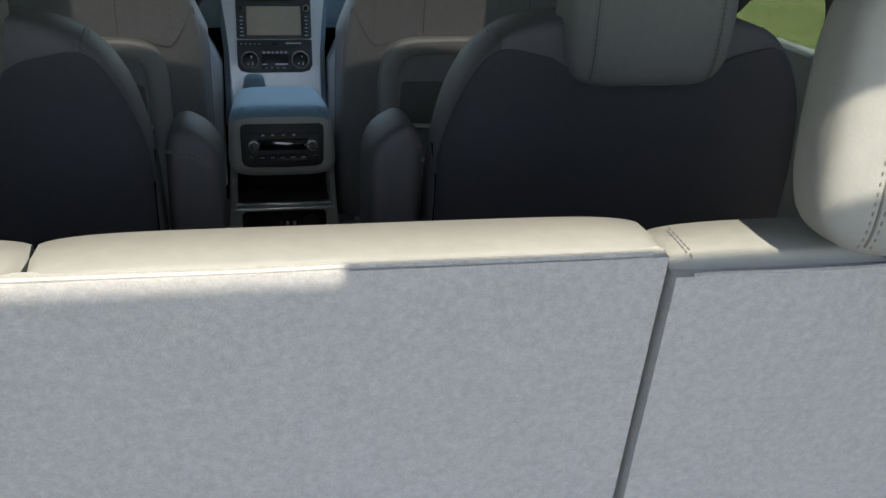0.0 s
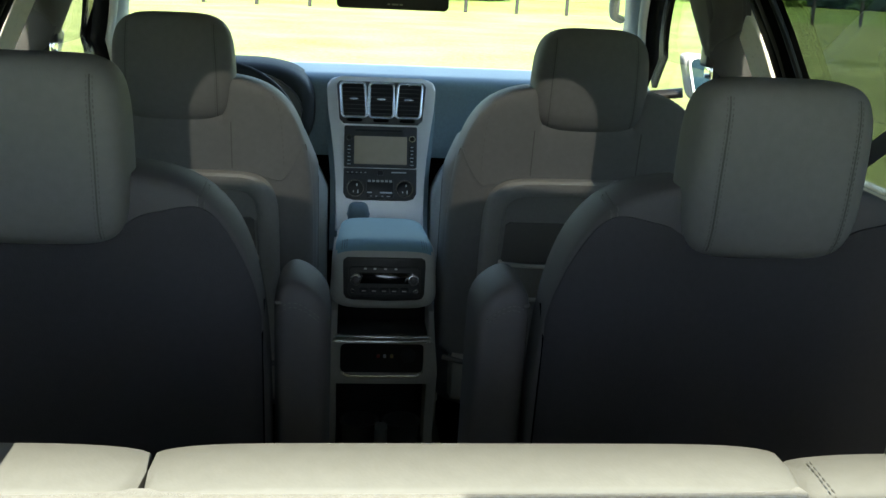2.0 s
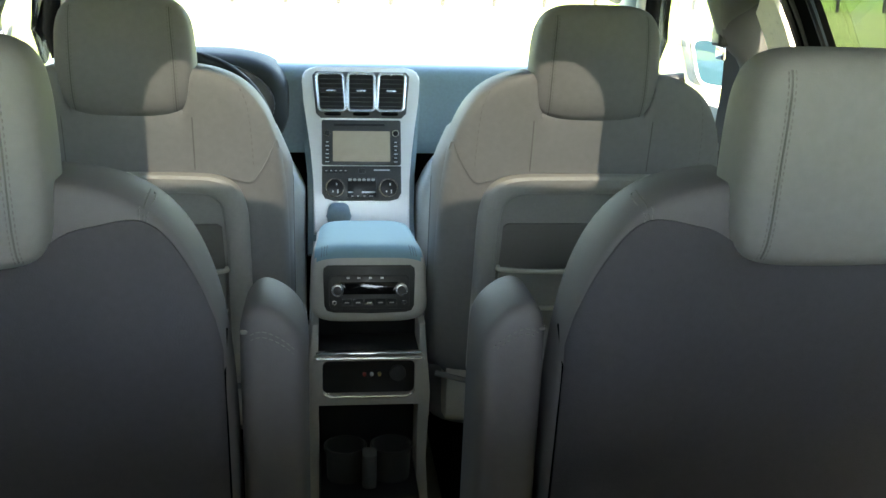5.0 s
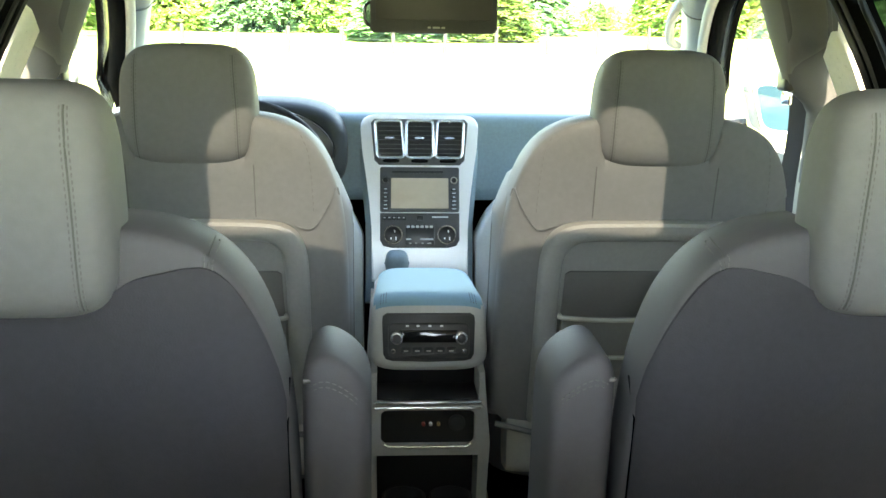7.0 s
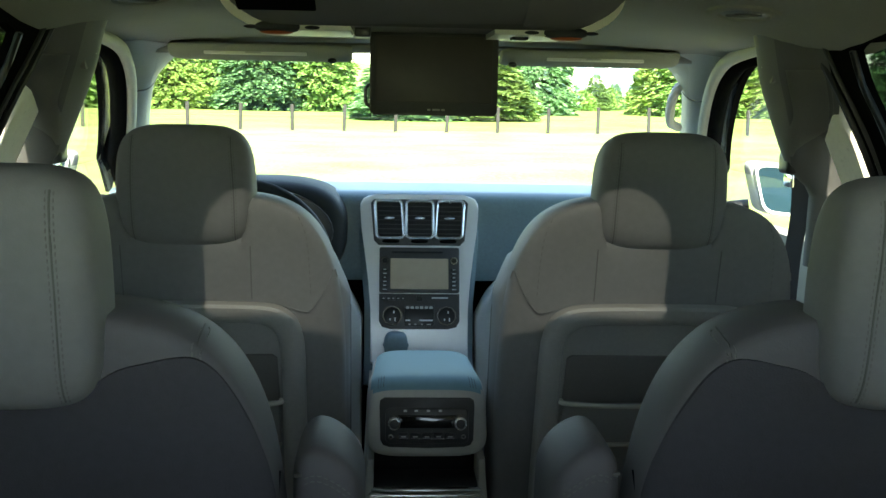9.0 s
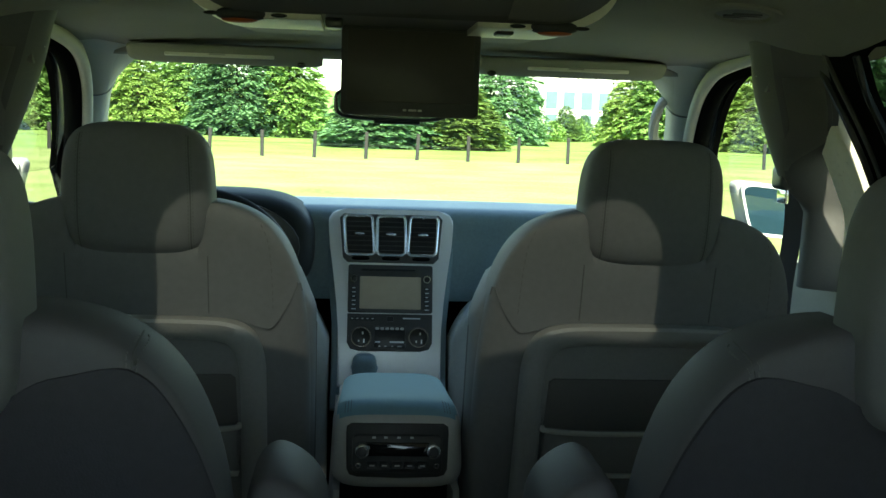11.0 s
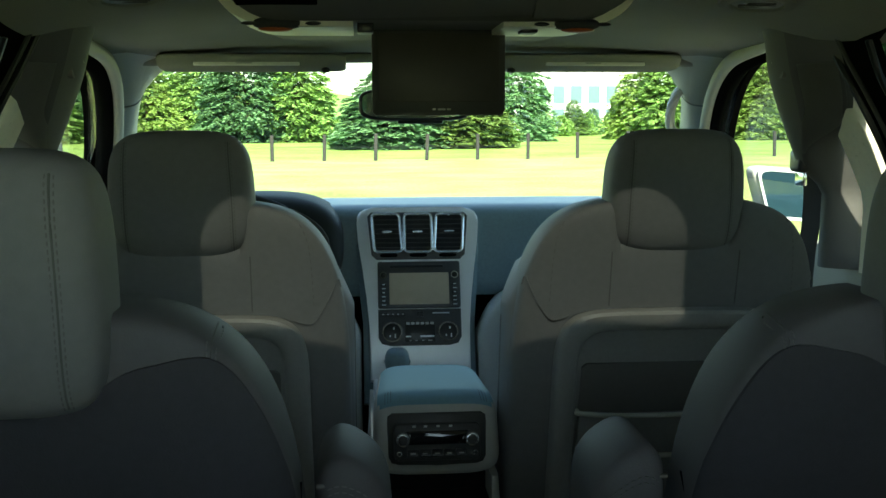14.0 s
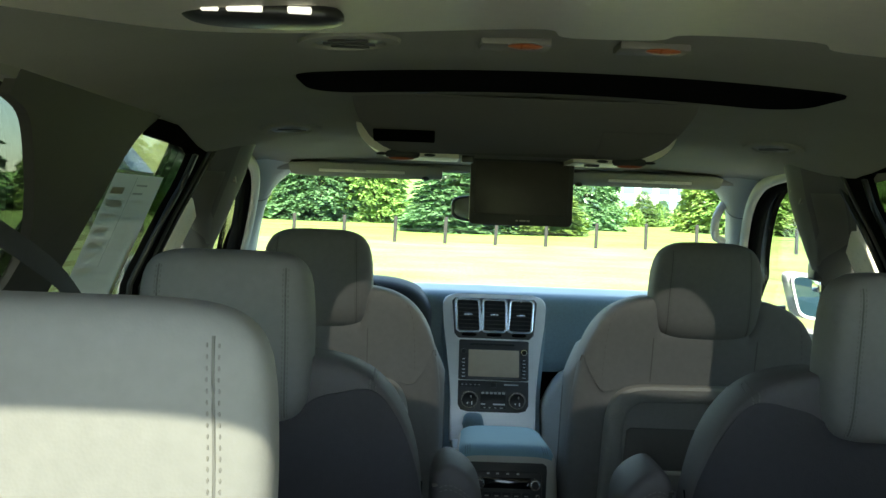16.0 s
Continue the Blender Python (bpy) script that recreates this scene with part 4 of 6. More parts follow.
# climate panel
bm = B()
co = [(-0.098, 1.117), (0.098, 1.117), (0.098, 1.05), (0.090, 1.036), (0.070, 1.031), (-0.070, 1.031), (-0.090, 1.036), (-0.098, 1.05)]
slab(bm, co, -0.006, 0.004, 0.002)
clim = stackput("climate_panel", bm, RADIO, "dark climate control panel")
for s in (-1, 1):
    cxk = s * 0.066
    bm = B()
    o = [(cxk + 0.0235 * math.cos(a), 1.062 + 0.0235 * math.sin(a)) for a in (k * math.tau / 30 for k in range(30))]
    i_ = [(cxk + 0.0208 * math.cos(a), 1.062 + 0.0208 * math.sin(a)) for a in (k * math.tau / 30 for k in range(30))]
    ring(bm, o, i_, -0.016, -0.004)
    stackput("dial_ring", bm, CHROME, "", clim)
    bm = B()
    disc(bm, cxk, -0.012, -0.004, 1.062, 0.0208, 28)
    stackput("dial", bm, BLACK, "", clim)
    for dx, dz, w, h in ((0.004, 0.009, 0.0018, 0.003), (0.007, -0.009, 0.0014, 0.0045), (-0.005, -0.009, 0.0014, 0.0022)):
        bm = B()
        box(bm, cxk + dx - w, cxk + dx + w, -0.0126, -0.0118, 1.062 + dz - h, 1.062 + dz + h, 0.0)
        stackput("dial_print", bm, WHITE, "pale print", clim)
bm = B()
box(bm, -0.036, 0.036, -0.009, -0.004, 1.038, 1.088, 0.002)
stackput("display", bm, BLACK, "black climate display", clim)
for k in range(6):
    bm = B()
    box(bm, -0.033 + k * 0.0114, -0.0245 + k * 0.0114, -0.0105, -0.0085, 1.0795, 1.0855, 0.0008, 1)
    stackput("key", bm, PLASTIC, "", clim)
for x0, x1, z0, z1, mm in ((0.0, 0.033, 1.0495, 1.0535, WHITE), (-0.034, -0.022, 1.050, 1.053, WHITE), (-0.026, -0.021, 1.0405, 1.043, PRINT), (-0.012, -0.007, 1.0405, 1.043, PRINT), (0.004, 0.009, 1.0405, 1.043, PRINT), (0.018, 0.028, 1.0405, 1.043, PRINT)):
    bm = B()
    box(bm, x0, x1, -0.0098, -0.0088, z0, z1, 0.0)
    stackput("display_print", bm, mm, "pale bar", clim)
for k in range(5):
    bm = B()
    box(bm, -0.092 + k * 0.0118, -0.0818 + k * 0.0118, -0.0085, -0.004, 1.100, 1.110, 0.001, 1)
    stackput("key", bm, BLACK, "", clim)
    bm = B()
    box(bm, -0.0895 + k * 0.0118, -0.0845 + k * 0.0118, -0.0092, -0.0084, 1.1035, 1.1065, 0.0)
    stackput("key_print", bm, PRINT, "grey print", clim)
bm = B()
box(bm, -0.0075, 0.0085, -0.0095, -0.004, 1.099, 1.111, 0.002)
stackput("hazard_button", bm, BLACK, "", clim)
bm = B()
box(bm, 0.030, 0.070, -0.0072, -0.0055, 1.1055, 1.1085, 0.0)
stackput("print_bar", bm, WHITE, "pale bar of print", clim)

# gear lever and its surround
bm = B()
box(bm, CX - 0.112, CX + 0.112, 2.95, 3.14, 0.93, 0.965, 0.006)
put("shelf", bm, SILVER, cs, "silver shelf under the stack")
bm = B()
box(bm, CX - 0.02, CX + 0.088, 2.97, 3.10, 0.964, 0.972, 0.004)
put("gear_gate", bm, BLACK, cs, "black gear gate")
gl = thing("gear_lever", (CX - 0.06, 3.03, 0.96), "black gear lever with a grey collar", "gear lever")
bm = B()
tube(bm, [(CX - 0.058, 3.035, 0.95), (CX - 0.058, 3.01, 1.0)], 0.018, 12)
put("collar", bm, PLASTIC, gl, "grey collar")
bm = B()
pillow(bm, CX - 0.058, 0.030, *oval(CX - 0.058, 0.027, 1.022, 0.030, 3.2), lambda x, z: 3.00, 0.034, 3, 3, 18, 14)
put("knob", bm, DASH, gl)

# ---- steering wheel ----
sw = thing("steering_wheel", (-0.40, 2.86, 1.22), "charcoal steering wheel with a pale rim inlay", "steering wheel")
SWM = Matrix.Translation((-0.40, 2.86, 1.215)) @ Matrix.Rotation(radians(-24), 4, "X")
bm = B()
tube(bm, [(0.198 * math.cos(a), 0, 0.198 * math.sin(a)) for a in (k * math.tau / 48 for k in range(48))], 0.0165, 10, True, up=(0, 1, 0))
put("rim", turned(bm, SWM), DASHK, sw)
bm = B()
pillow(bm, 0, 0.085, *oval(0, 0.085, -0.005, 0.07, 3), lambda x, z: 0.02, 0.03, 4, 4, 18, 14)
put("hub", turned(bm, SWM), DASH, sw)
for a in (0, 180, 250, 290):
    bm = B()
    c, s = math.cos(radians(a)), math.sin(radians(a))
    tube(bm, [(0.07 * c, 0.015, 0.07 * s), (0.13 * c, 0.01, 0.13 * s), (0.187 * c, 0.0, 0.187 * s)], 0.013, 8)
    put("spoke", turned(bm, SWM), SILVER, sw, "silver spoke")

# ---- centre console between the front seats ----
KY = 2.448
cn = thing("centre_console", (0, 2.7, FLOOR), "grey centre console with padded lid and rear controls", "console")
bm = B()
slab(bm, [(-0.112, 0.935), (0.112, 0.935), (0.120, 0.80), (0.116, 0.66), (0.128, 0.46), (-0.128, 0.46), (-0.116, 0.66), (-0.120, 0.80)], KY + 0.13, 3.1, 0.01)
put("body", bm, PLASTIC, cn)
for s in (-1, 1):
    bm = B()
    slab(bm, [(s * q, z) for q, z in ((0.108, 0.94), (0.112, 0.88), (0.120, 0.80), (0.114, 0.66), (0.128, 0.455), (0.098, 0.455), (0.096, 0.66), (0.098, 0.80), (0.096, 0.94))], KY + 0.006, KY + 0.15, 0.005)
    put("side_wall", bm, PLASTIC, cn)
TILTF = 0.24


def lean(bm):
    for v in bm.verts:
        v.co.y += TILTF * (v.co.z - 0.945)
    return bm


# padded lid rolling over into a rounded rear box
bm = B()
pillow(bm, 0, 0.111, *oval(0, 0.112, 1.010, 0.074, 4.8), lambda x, z: KY + 0.145, lambda x, z: 0.1495, 12, 6, 34, 34)
for v in bm.verts:
    v.co.x *= 1 - 0.10 * ease(KY, KY + 0.28, v.co.y) + 0.03 * ease(1.06, 0.95, v.co.z)
for v in bm.verts:
    v.co.y += TILTF * (v.co.z - 0.945) * ease(KY + 0.2, KY + 0.02, v.co.y)
bm.normal_update()
pad = bm.copy()
bmesh.ops.delete(pad, geom=[f for f in pad.faces if not (f.calc_center_median().z > 1.052 and abs(f.normal.z) > 0.62)], context="FACES")
bmesh.ops.delete(bm, geom=[f for f in bm.faces if f.calc_center_median().z > 1.052 and abs(f.normal.z) > 0.62], context="FACES")
rearbox = put("rear_housing", bm, LIDM, cn, "pale grey vinyl rear housing")
# lid top split off to carry the painted sky tint
lid = put("lid", pad, LIDP, cn, "padded grey lid, blue sky light in its colour")
lidskin = lambda x, y: 1.010 + 0.074 * max(0.0, 1 - abs(x / 0.112) ** 4.8) ** (1 / 4.8) * 0.995
for s in (-1, 1):
    for o in (0.080, 0.085, 0.090):
        bm = B()
        pts = [(s * o * (1 - 0.10 * f), KY + 0.03 + 0.22 * f, lidskin(o, 0) - 0.0012 - 0.008 * max(0.0, 0.12 - f) / 0.12) for f in (k / 9 for k in range(10))]
        stitches(bm, pts, 0.0007, 0.008, 0.005)
        put("stitching", bm, SEAM, lid)
bm = B()
slab(bm, [(-0.078, 1.052), (0.078, 1.052), (0.086, 1.047), (0.087, 1.036), (0.085, 0.978), (0.080, 0.969), (0.068, 0.9655), (0.0, 0.964), (-0.068, 0.9655), (-0.080, 0.969), (-0.085, 0.978), (-0.087, 1.036), (-0.086, 1.047)], KY - 0.0075, KY + 0.02, 0.002)
put("panel_recess", lean(bm), RADIO, rearbox, "dark panel recess")
bm = B()
slab(bm, rrect(0.076, 0.031, 0.009, 4, 0, 1.004), KY - 0.012, KY - 0.004, 0.003)
rc = put("rear_control_panel", lean(bm), RADIO, cn, "dark rear climate panel with two chrome knobs")
bm = B()
slab(bm, rrect(0.058, 0.011, 0.003, 3, 0, 1.012), KY - 0.0145, KY - 0.010, 0.001)
put("display", lean(bm), GLOSSK, rc, "glossy black display")
for s in (-1, 1):
    bm = B()
    disc(bm, s * 0.060, KY - 0.030, KY - 0.010, 1.013, 0.0118, 20, 0.002)
    put("knob", lean(bm), SATIN, rc, "chrome knob")
    bm = B()
    disc(bm, s * 0.060, KY - 0.0315, KY - 0.028, 1.013, 0.008, 18, 0.001)
    put("knob_cap", lean(bm), RADIO, rc)
    bm = B()
    disc(bm, s * 0.066, KY - 0.016, KY - 0.010, 0.9865, 0.0045, 14, 0.001)
    put("jack", lean(bm), CHROME, rc)
    bm = B()
    disc(bm, s * 0.066, KY - 0.0165, KY - 0.0155, 0.9865, 0.003, 12, 0.0)
    put("jack_hole", lean(bm), BLACK, rc)
for k in range(5):
    bm = B()
    box(bm, -0.052 + k * 0.0212, -0.0335 + k * 0.0212, KY - 0.0155, KY - 0.010, 0.9805, 0.9925, 0.0015, 1)
    put("key", lean(bm), BLACK, rc)
    bm = B()
    box(bm, -0.047 + k * 0.0212, -0.0385 + k * 0.0212, KY - 0.0161, KY - 0.0153, 0.9855, 0.9875, 0.0)
    put("key_print", lean(bm), PRINT, rc, "grey print")
for x in (-0.040, -0.020, 0.002, 0.024):
    bm = B()
    box(bm, x - 0.003, x + 0.003, KY - 0.0128, KY - 0.0116, 1.0292, 1.0325, 0.0)
    put("icon", lean(bm), WHITE, rc, "pale mark")
# open tray below the controls
bm = B()
box(bm, -0.097, 0.097, KY + 0.10, KY + 0.14, 0.875, 0.945, 0.004)
put("tray_back", bm, BLACK, cn)
bm = B()
box(bm, -0.097, 0.097, KY + 0.012, KY + 0.13, 0.876, 0.886, 0.003)
put("tray_floor", bm, DARKBIN, cn)
bm = B()
box(bm, -0.098, 0.098, KY - 0.004, KY + 0.012, 0.8790, 0.8850, 0.002)
tube(bm, [(-0.100, KY - 0.002, 0.884), (-0.09, KY - 0.006, 0.8845), (0, KY - 0.008, 0.885), (0.09, KY - 0.006, 0.8845), (0.100, KY - 0.002, 0.884)], 0.0034, 8)
put("chrome_strip", bm, SATIN, cn, "chrome strip")
# socket box
bm = B()
ring(bm, rrect(0.109, 0.0505, 0.014, 5, 0, 0.829), rrect(0.089, 0.036, 0.011, 5, 0, 0.833), KY - 0.006, KY + 0.05)
sb = put("socket_frame", bm, PLASTIC, cn)
bm = B()
slab(bm, rrect(0.090, 0.037, 0.011, 5, 0, 0.833), KY + 0.012, KY + 0.05, 0.0)
put("socket_panel", bm, BLACK, sb, "black socket panel")
bm = B()
tube(bm, [(-0.082, KY - 0.005, 0.802), (-0.074, KY - 0.007, 0.7965), (0, KY - 0.007, 0.7955), (0.074, KY - 0.007, 0.7965), (0.082, KY - 0.005, 0.802)], 0.0026, 6)
put("chrome_lip", bm, SATIN, sb, "chrome lip")
# rod added to make the highlight along the frame's top edge
bm = B()
tube(bm, [(-0.100, KY - 0.004, 0.8735), (0, KY - 0.007, 0.8745), (0.100, KY - 0.004, 0.8735)], 0.003, 8)
put("top_trim", bm, SATIN, sb, "satin rod for the edge highlight")
for x, m_ in ((-0.008, REDJ), (0.006, WHITE), (0.021, POLY)):
    bm = B()
    disc(bm, x, KY + 0.004, KY + 0.014, 0.836, 0.0034, 14, 0.001)
    put("jack", bm, m_, sb)
bm = B()
disc(bm, 0.056, KY + 0.004, KY + 0.014, 0.838, 0.016, 22, 0.002)
put("power_socket", bm, DARKBIN, sb, "dark power socket cap")
# lower bin and folding cup holder
bm = B()
box(bm, -0.098, 0.098, KY + 0.10, KY + 0.14, 0.46, 0.785, 0.004)
put("bin_back", bm, DARKBIN, cn)
bm = B()
box(bm, -0.094, 0.094, KY - 0.10, KY + 0.10, 0.615, 0.63, 0.004)
tray = put("cup_tray", bm, BLACK, cn, "black fold-out cup holder")
for s in (-1, 1):
    bm = B()
    rr = [[bm.verts.new((s * 0.045 + r * math.cos(a * math.tau / 24), KY - 0.01 + r * math.sin(a * math.tau / 24), z)) for a in range(24)] for r, z in ((0.042, 0.69), (0.042, 0.698), (0.038, 0.698), (0.036, 0.63))]
    for a, b in zip(rr, rr[1:]):
        for i in range(24):
            bm.faces.new((a[i], a[(i + 1) % 24], b[(i + 1) % 24], b[i]))
    put("cup_ring", bm, RADIO, tray)
bm = B()
pillow(bm, 0, 0.014, lambda x: 0.702, lambda x: 0.63, lambda x, z: KY - 0.05, 0.03, 3, 4, 10, 8)
put("divider", bm, CONSOLE, tray, "grey divider")
bm = B()
box(bm, -0.098, 0.098, KY - 0.112, KY - 0.098, 0.605, 0.622, 0.004)
put("tray_edge", bm, DARKBIN, tray)


# ---- seats ----
def skin(cx, hw, top, bot, mid, depth, p, q):
    """The back surface of a pillow(), as y(x, z)."""
    def y(x, z):
        u = min(1.0, abs(x - cx) / hw)
        v = min(1.0, abs(2 * (z - bot(x)) / max(1e-4, top(x) - bot(x)) - 1))
        return mid(x, z) - depth * max(0.0, 1 - u ** p) ** (1 / p) * max(0.0, 1 - v ** q) ** (1 / q)
    return y


def headrest(parent, cx, hw, z0, z1, yb, depth, lean=0.12, stitch=True, n=4.2, mat_=None, lines=(0.70, 0.76), bead=0.0038, top_in=0.10):
    zc, hh = (z0 + z1) / 2, (z1 - z0) / 2
    mid = lambda x, z: yb + depth + (z1 - z) * lean + 0.25 * (x - cx) ** 2
    bm = B()
    t0, b0 = oval(cx, hw, zc, hh, n)
    top = lambda x: t0(x)
    # narrower towards its top, a little at its foot
    taper = lambda z: 1 - top_in * max(0.0, (z - z0) / (z1 - z0)) ** 1.6 - 0.05 * (1 - (z - z0) / (z1 - z0)) ** 3
    pillow(bm, cx, hw, top, b0, mid, depth, 4.5, 3.6, 32, 28)
    for v in bm.verts:
        v.co.x = cx + (v.co.x - cx) * taper(v.co.z)
    h = put("headrest", bm, mat_ or LEATHER, parent, "padded grey leather headrest")
    def surface(s, o, z, lift):
        x = cx + s * hw * o
        v = (z - zc) / max(0.001, t0(x) - zc)
        f = max(0, 1 - o ** 4.5) ** (1 / 4.5) * max(0, 1 - min(1, abs(v)) ** 3.6) ** (1 / 3.6)
        return (cx + s * hw * o * taper(z), mid(x, z) - depth * f - lift, z)

    if stitch:
        zs_ = [z0 + 0.012 + (z1 - z0 - 0.030) * k / 30 for k in range(31)]
        for s in (-1, 1):
            for o in lines:
                bm = B()
                stitches(bm, [surface(s, o, z, 0.0001) for z in zs_], 0.0008, 0.0062, bead)
                put("stitching", bm, THREAD, h)
            bm = B()
            tube(bm, [surface(s, (lines[0] + lines[1]) / 2, z, -0.0002) for z in zs_], 0.0011, 5)
            put("seam", bm, SEAM, h)
    for s in (-1, 1):
        bm = B()
        tube(bm, [(cx + s * 0.05, yb + depth + 0.03, z0 - 0.012), (cx + s * 0.05, yb + depth + 0.02, z0 + 0.03)], 0.006, 8)
        put("post", bm, CHROME, h)
    return h


def shell(bm, cx, hw, top, bot, sk, proud, nu=60, nv=40):
    """A thin hard panel that lies on a padded surface, with a rolled edge."""
    g = []
    for i in range(nu + 1):
        x = cx - hw * math.cos(math.pi * i / nu)
        zb, zt = bot(x), top(x)
        g.append([(x, zb + (zt - zb) * (1 - math.cos(math.pi * j / nv)) / 2) for j in range(nv + 1)])
    v = [[bm.verts.new((x, sk(x, z) - proud, z)) for x, z in col] for col in g]
    for i in range(nu):
        for j in range(nv):
            bm.faces.new((v[i][j], v[i + 1][j], v[i + 1][j + 1], v[i][j + 1]))
    edge = [(i, nv) for i in range(nu + 1)] + [(nu, j) for j in range(nv - 1, -1, -1)] + [(i, 0) for i in range(nu - 1, -1, -1)] + [(0, j) for j in range(1, nv)]
    low = [bm.verts.new(v[i][j].co + Vector((0, proud + 0.006, 0))) for i, j in edge]
    for k in range(len(edge)):
        (i, j), (i2, j2) = edge[k], edge[(k + 1) % len(edge)]
        bm.faces.new((v[i][j], v[i2][j2], low[(k + 1) % len(edge)], low[k]))


def through_points(K, d):
    """A smooth curve through rising (d, z) knots."""
    for k in range(len(K) - 1):
        (d0, z0), (d1, z1) = K[k], K[k + 1]
        if d <= d1 or k == len(K) - 2:
            a, q = K[max(0, k - 1)], K[min(len(K) - 1, k + 2)]
            m0 = (z1 - a[1]) / (d1 - a[0]) * (k > 0)
            m1 = (q[1] - z0) / (q[0] - d0)
            w = d1 - d0
            f = min(1.0, (d - d0) / w)
            return z0 * (1 + 2 * f) * (1 - f) ** 2 + m0 * w * f * (1 - f) ** 2 + z1 * f * f * (3 - 2 * f) + m1 * w * f * f * (f - 1)


def front_seat(cx):
    st = thing("front_seat", (cx, 2.6, FLOOR), "light grey leather front bucket seat with a plastic back", "car seat", "front seats")
    yb = lambda z: 2.325 + (1.42 - z) * 0.20
    outl = lambda x: 1.0 + 0.434 * max(0.0, 1 - min(1, abs(x - cx) / 0.262) ** 4) ** 0.25

    def top(x):
        d = abs(x - cx)
        return outl(x) - 0.066 * (1 - ease(0.092, 0.108, d))
    bot = lambda x: 0.80 + 0.05 * ease(0.2, 0.262, abs(x - cx))
    bm = B()
    mid = lambda x, z: yb(z) + 0.066 + 0.55 * max(0, abs(x - cx) - 0.12) ** 2
    pillow(bm, cx, 0.262, top, bot, mid, 0.062, 5, 9, 110, 36)
    put("backrest", bm, LEATHER, st, "grey leather backrest")
    # yoke: the leather cap over the shoulders, sewn to the sides along a dipping seam
    sk = skin(cx, 0.262, top, bot, mid, 0.062, 5, 9)
    YK = ((0.0, 1.252), (0.10, 1.251), (0.14, 1.248), (0.168, 1.241), (0.190, 1.234), (0.202, 1.235), (0.214, 1.250), (0.228, 1.274), (0.238, 1.298), (0.2465, 1.335))
    yk = lambda x: min(through_points(YK, abs(x - cx)), top(x) - 0.004)
    bm = B()
    shell(bm, cx, 0.2465, lambda x: top(x) - 0.002, yk, sk, 0.0035, 100, 26)
    put("yoke", bm, LEATHER, st, "grey leather shoulder cap")
    for s in (-1, 1):
        bm = B()
        tube(bm, [(cx + s * 0.106, sk(cx + s * 0.106, z) - 0.0033, z) for z in (1.256, 1.28, 1.31, 1.335, 1.348)], 0.0011, 5)
        put("seam", bm, SEAM, st)
        bm = B()
        edge = [cx + s * (0.160 + 0.0866 * k / 26) for k in range(27)]
        tube(bm, [(x, sk(x, yk(x)) - 0.0012, yk(x) - 0.001) for x in edge], 0.0022, 6)
        put("shoulder_seam", bm, LEATHER, st, "sewn piping")
        bm = B()
        pts = [(cx + s * x, sk(cx + s * x, z) - 0.0038, z) for x, z in ((0.186, 1.395), (0.196, 1.37), (0.201, 1.33), (0.203, 1.29), (0.204, 1.26))]
        stitches(bm, spline(pts, 5), 0.0008, 0.012, 0.007)
        put("stitching", bm, THREAD, st)
        # side wings that wrap forward
        bm = B()
        pillow(bm, cx + s * 0.208, 0.060, lambda x: 1.32 - 2.2 * max(0, s * (x - cx) - 0.235), lambda x: 0.83, lambda x, z: yb(z) + 0.125 - 0.25 * max(0.0, abs(x - cx) - 0.22), 0.082, 3, 7, 18, 28)
        wing = put("bolster", bm, LEATHER, st, "padded side bolster")
        bm = B()
        tube(bm, [(cx + s * (0.2675 - 0.03 * ease(1.22, 1.31, z)), yb(z) + 0.118, z) for z in (0.86, 0.95, 1.05, 1.15, 1.22, 1.27, 1.30)], 0.0018, 6)
        put("piping", bm, SEAM, wing)
    # moulded hard back: a rounded rim round a sunk field with a map pocket
    OUT = [(0.0, 1.2515), (0.10, 1.2505), (0.14, 1.247), (0.163, 1.238), (0.180, 1.220), (0.190, 1.190), (0.1935, 1.15), (0.1945, 1.05), (0.196, 0.93), (0.196, 0.85)]
    INN = [(0.0, 1.214), (0.09, 1.2135), (0.120, 1.211), (0.136, 1.204), (0.146, 1.192), (0.151, 1.172), (0.153, 1.14), (0.154, 1.05), (0.155, 0.93), (0.155, 0.87)]

    def full(side_pts):
        P = spline([(d, 0, z) for d, z in side_pts], 4)
        P = [(p.x, p.z) for p in P]
        return [(cx + d, z) for d, z in P] + [(cx - d, z) for d, z in P[:0:-1]]

    so, si = full(OUT), full(INN)
    field = lambda x, z, dp: (x, yb(z) + dp + 0.25 * max(0, abs(x - cx) - 0.10) ** 2, z)
    bm = B()
    loops = []
    for f, dp in ((0.0, 0.012), (0.0, -0.010), (0.06, -0.019), (0.20, -0.0235), (0.55, -0.0235), (0.80, -0.020), (0.95, -0.012), (1.0, -0.002), (1.06, 0.006)):
        loops.append([bm.verts.new(field(a[0] + (b[0] - a[0]) * f, a[1] + (b[1] - a[1]) * f, dp)) for a, b in zip(so, si)])
    for a, b in zip(loops, loops[1:]):
        for q in range(len(a)):
            bm.faces.new((a[q], a[(q + 1) % len(a)], b[(q + 1) % len(a)], b[q]))
    bp = put("back_panel", bm, PANEL, st, "grey plastic back panel rim")
    bm = B()
    nn = 24
    rows_ = []
    for j in range(25):
        z = 0.83 + (1.215 - 0.83) * j / 24
        rows_.append([bm.verts.new(field(cx - 0.158 + 0.316 * i / nn, z, 0.002 - 0.006 * math.exp(-((z - 1.10) / 0.05) ** 2))) for i in range(nn + 1)])
    for a, b in zip(rows_, rows_[1:]):
        for i in range(nn):
            bm.faces.new((a[i], a[i + 1], b[i + 1], b[i]))
    put("recess", bm, RECESS, bp, "sunk back, shade in its darker tone")

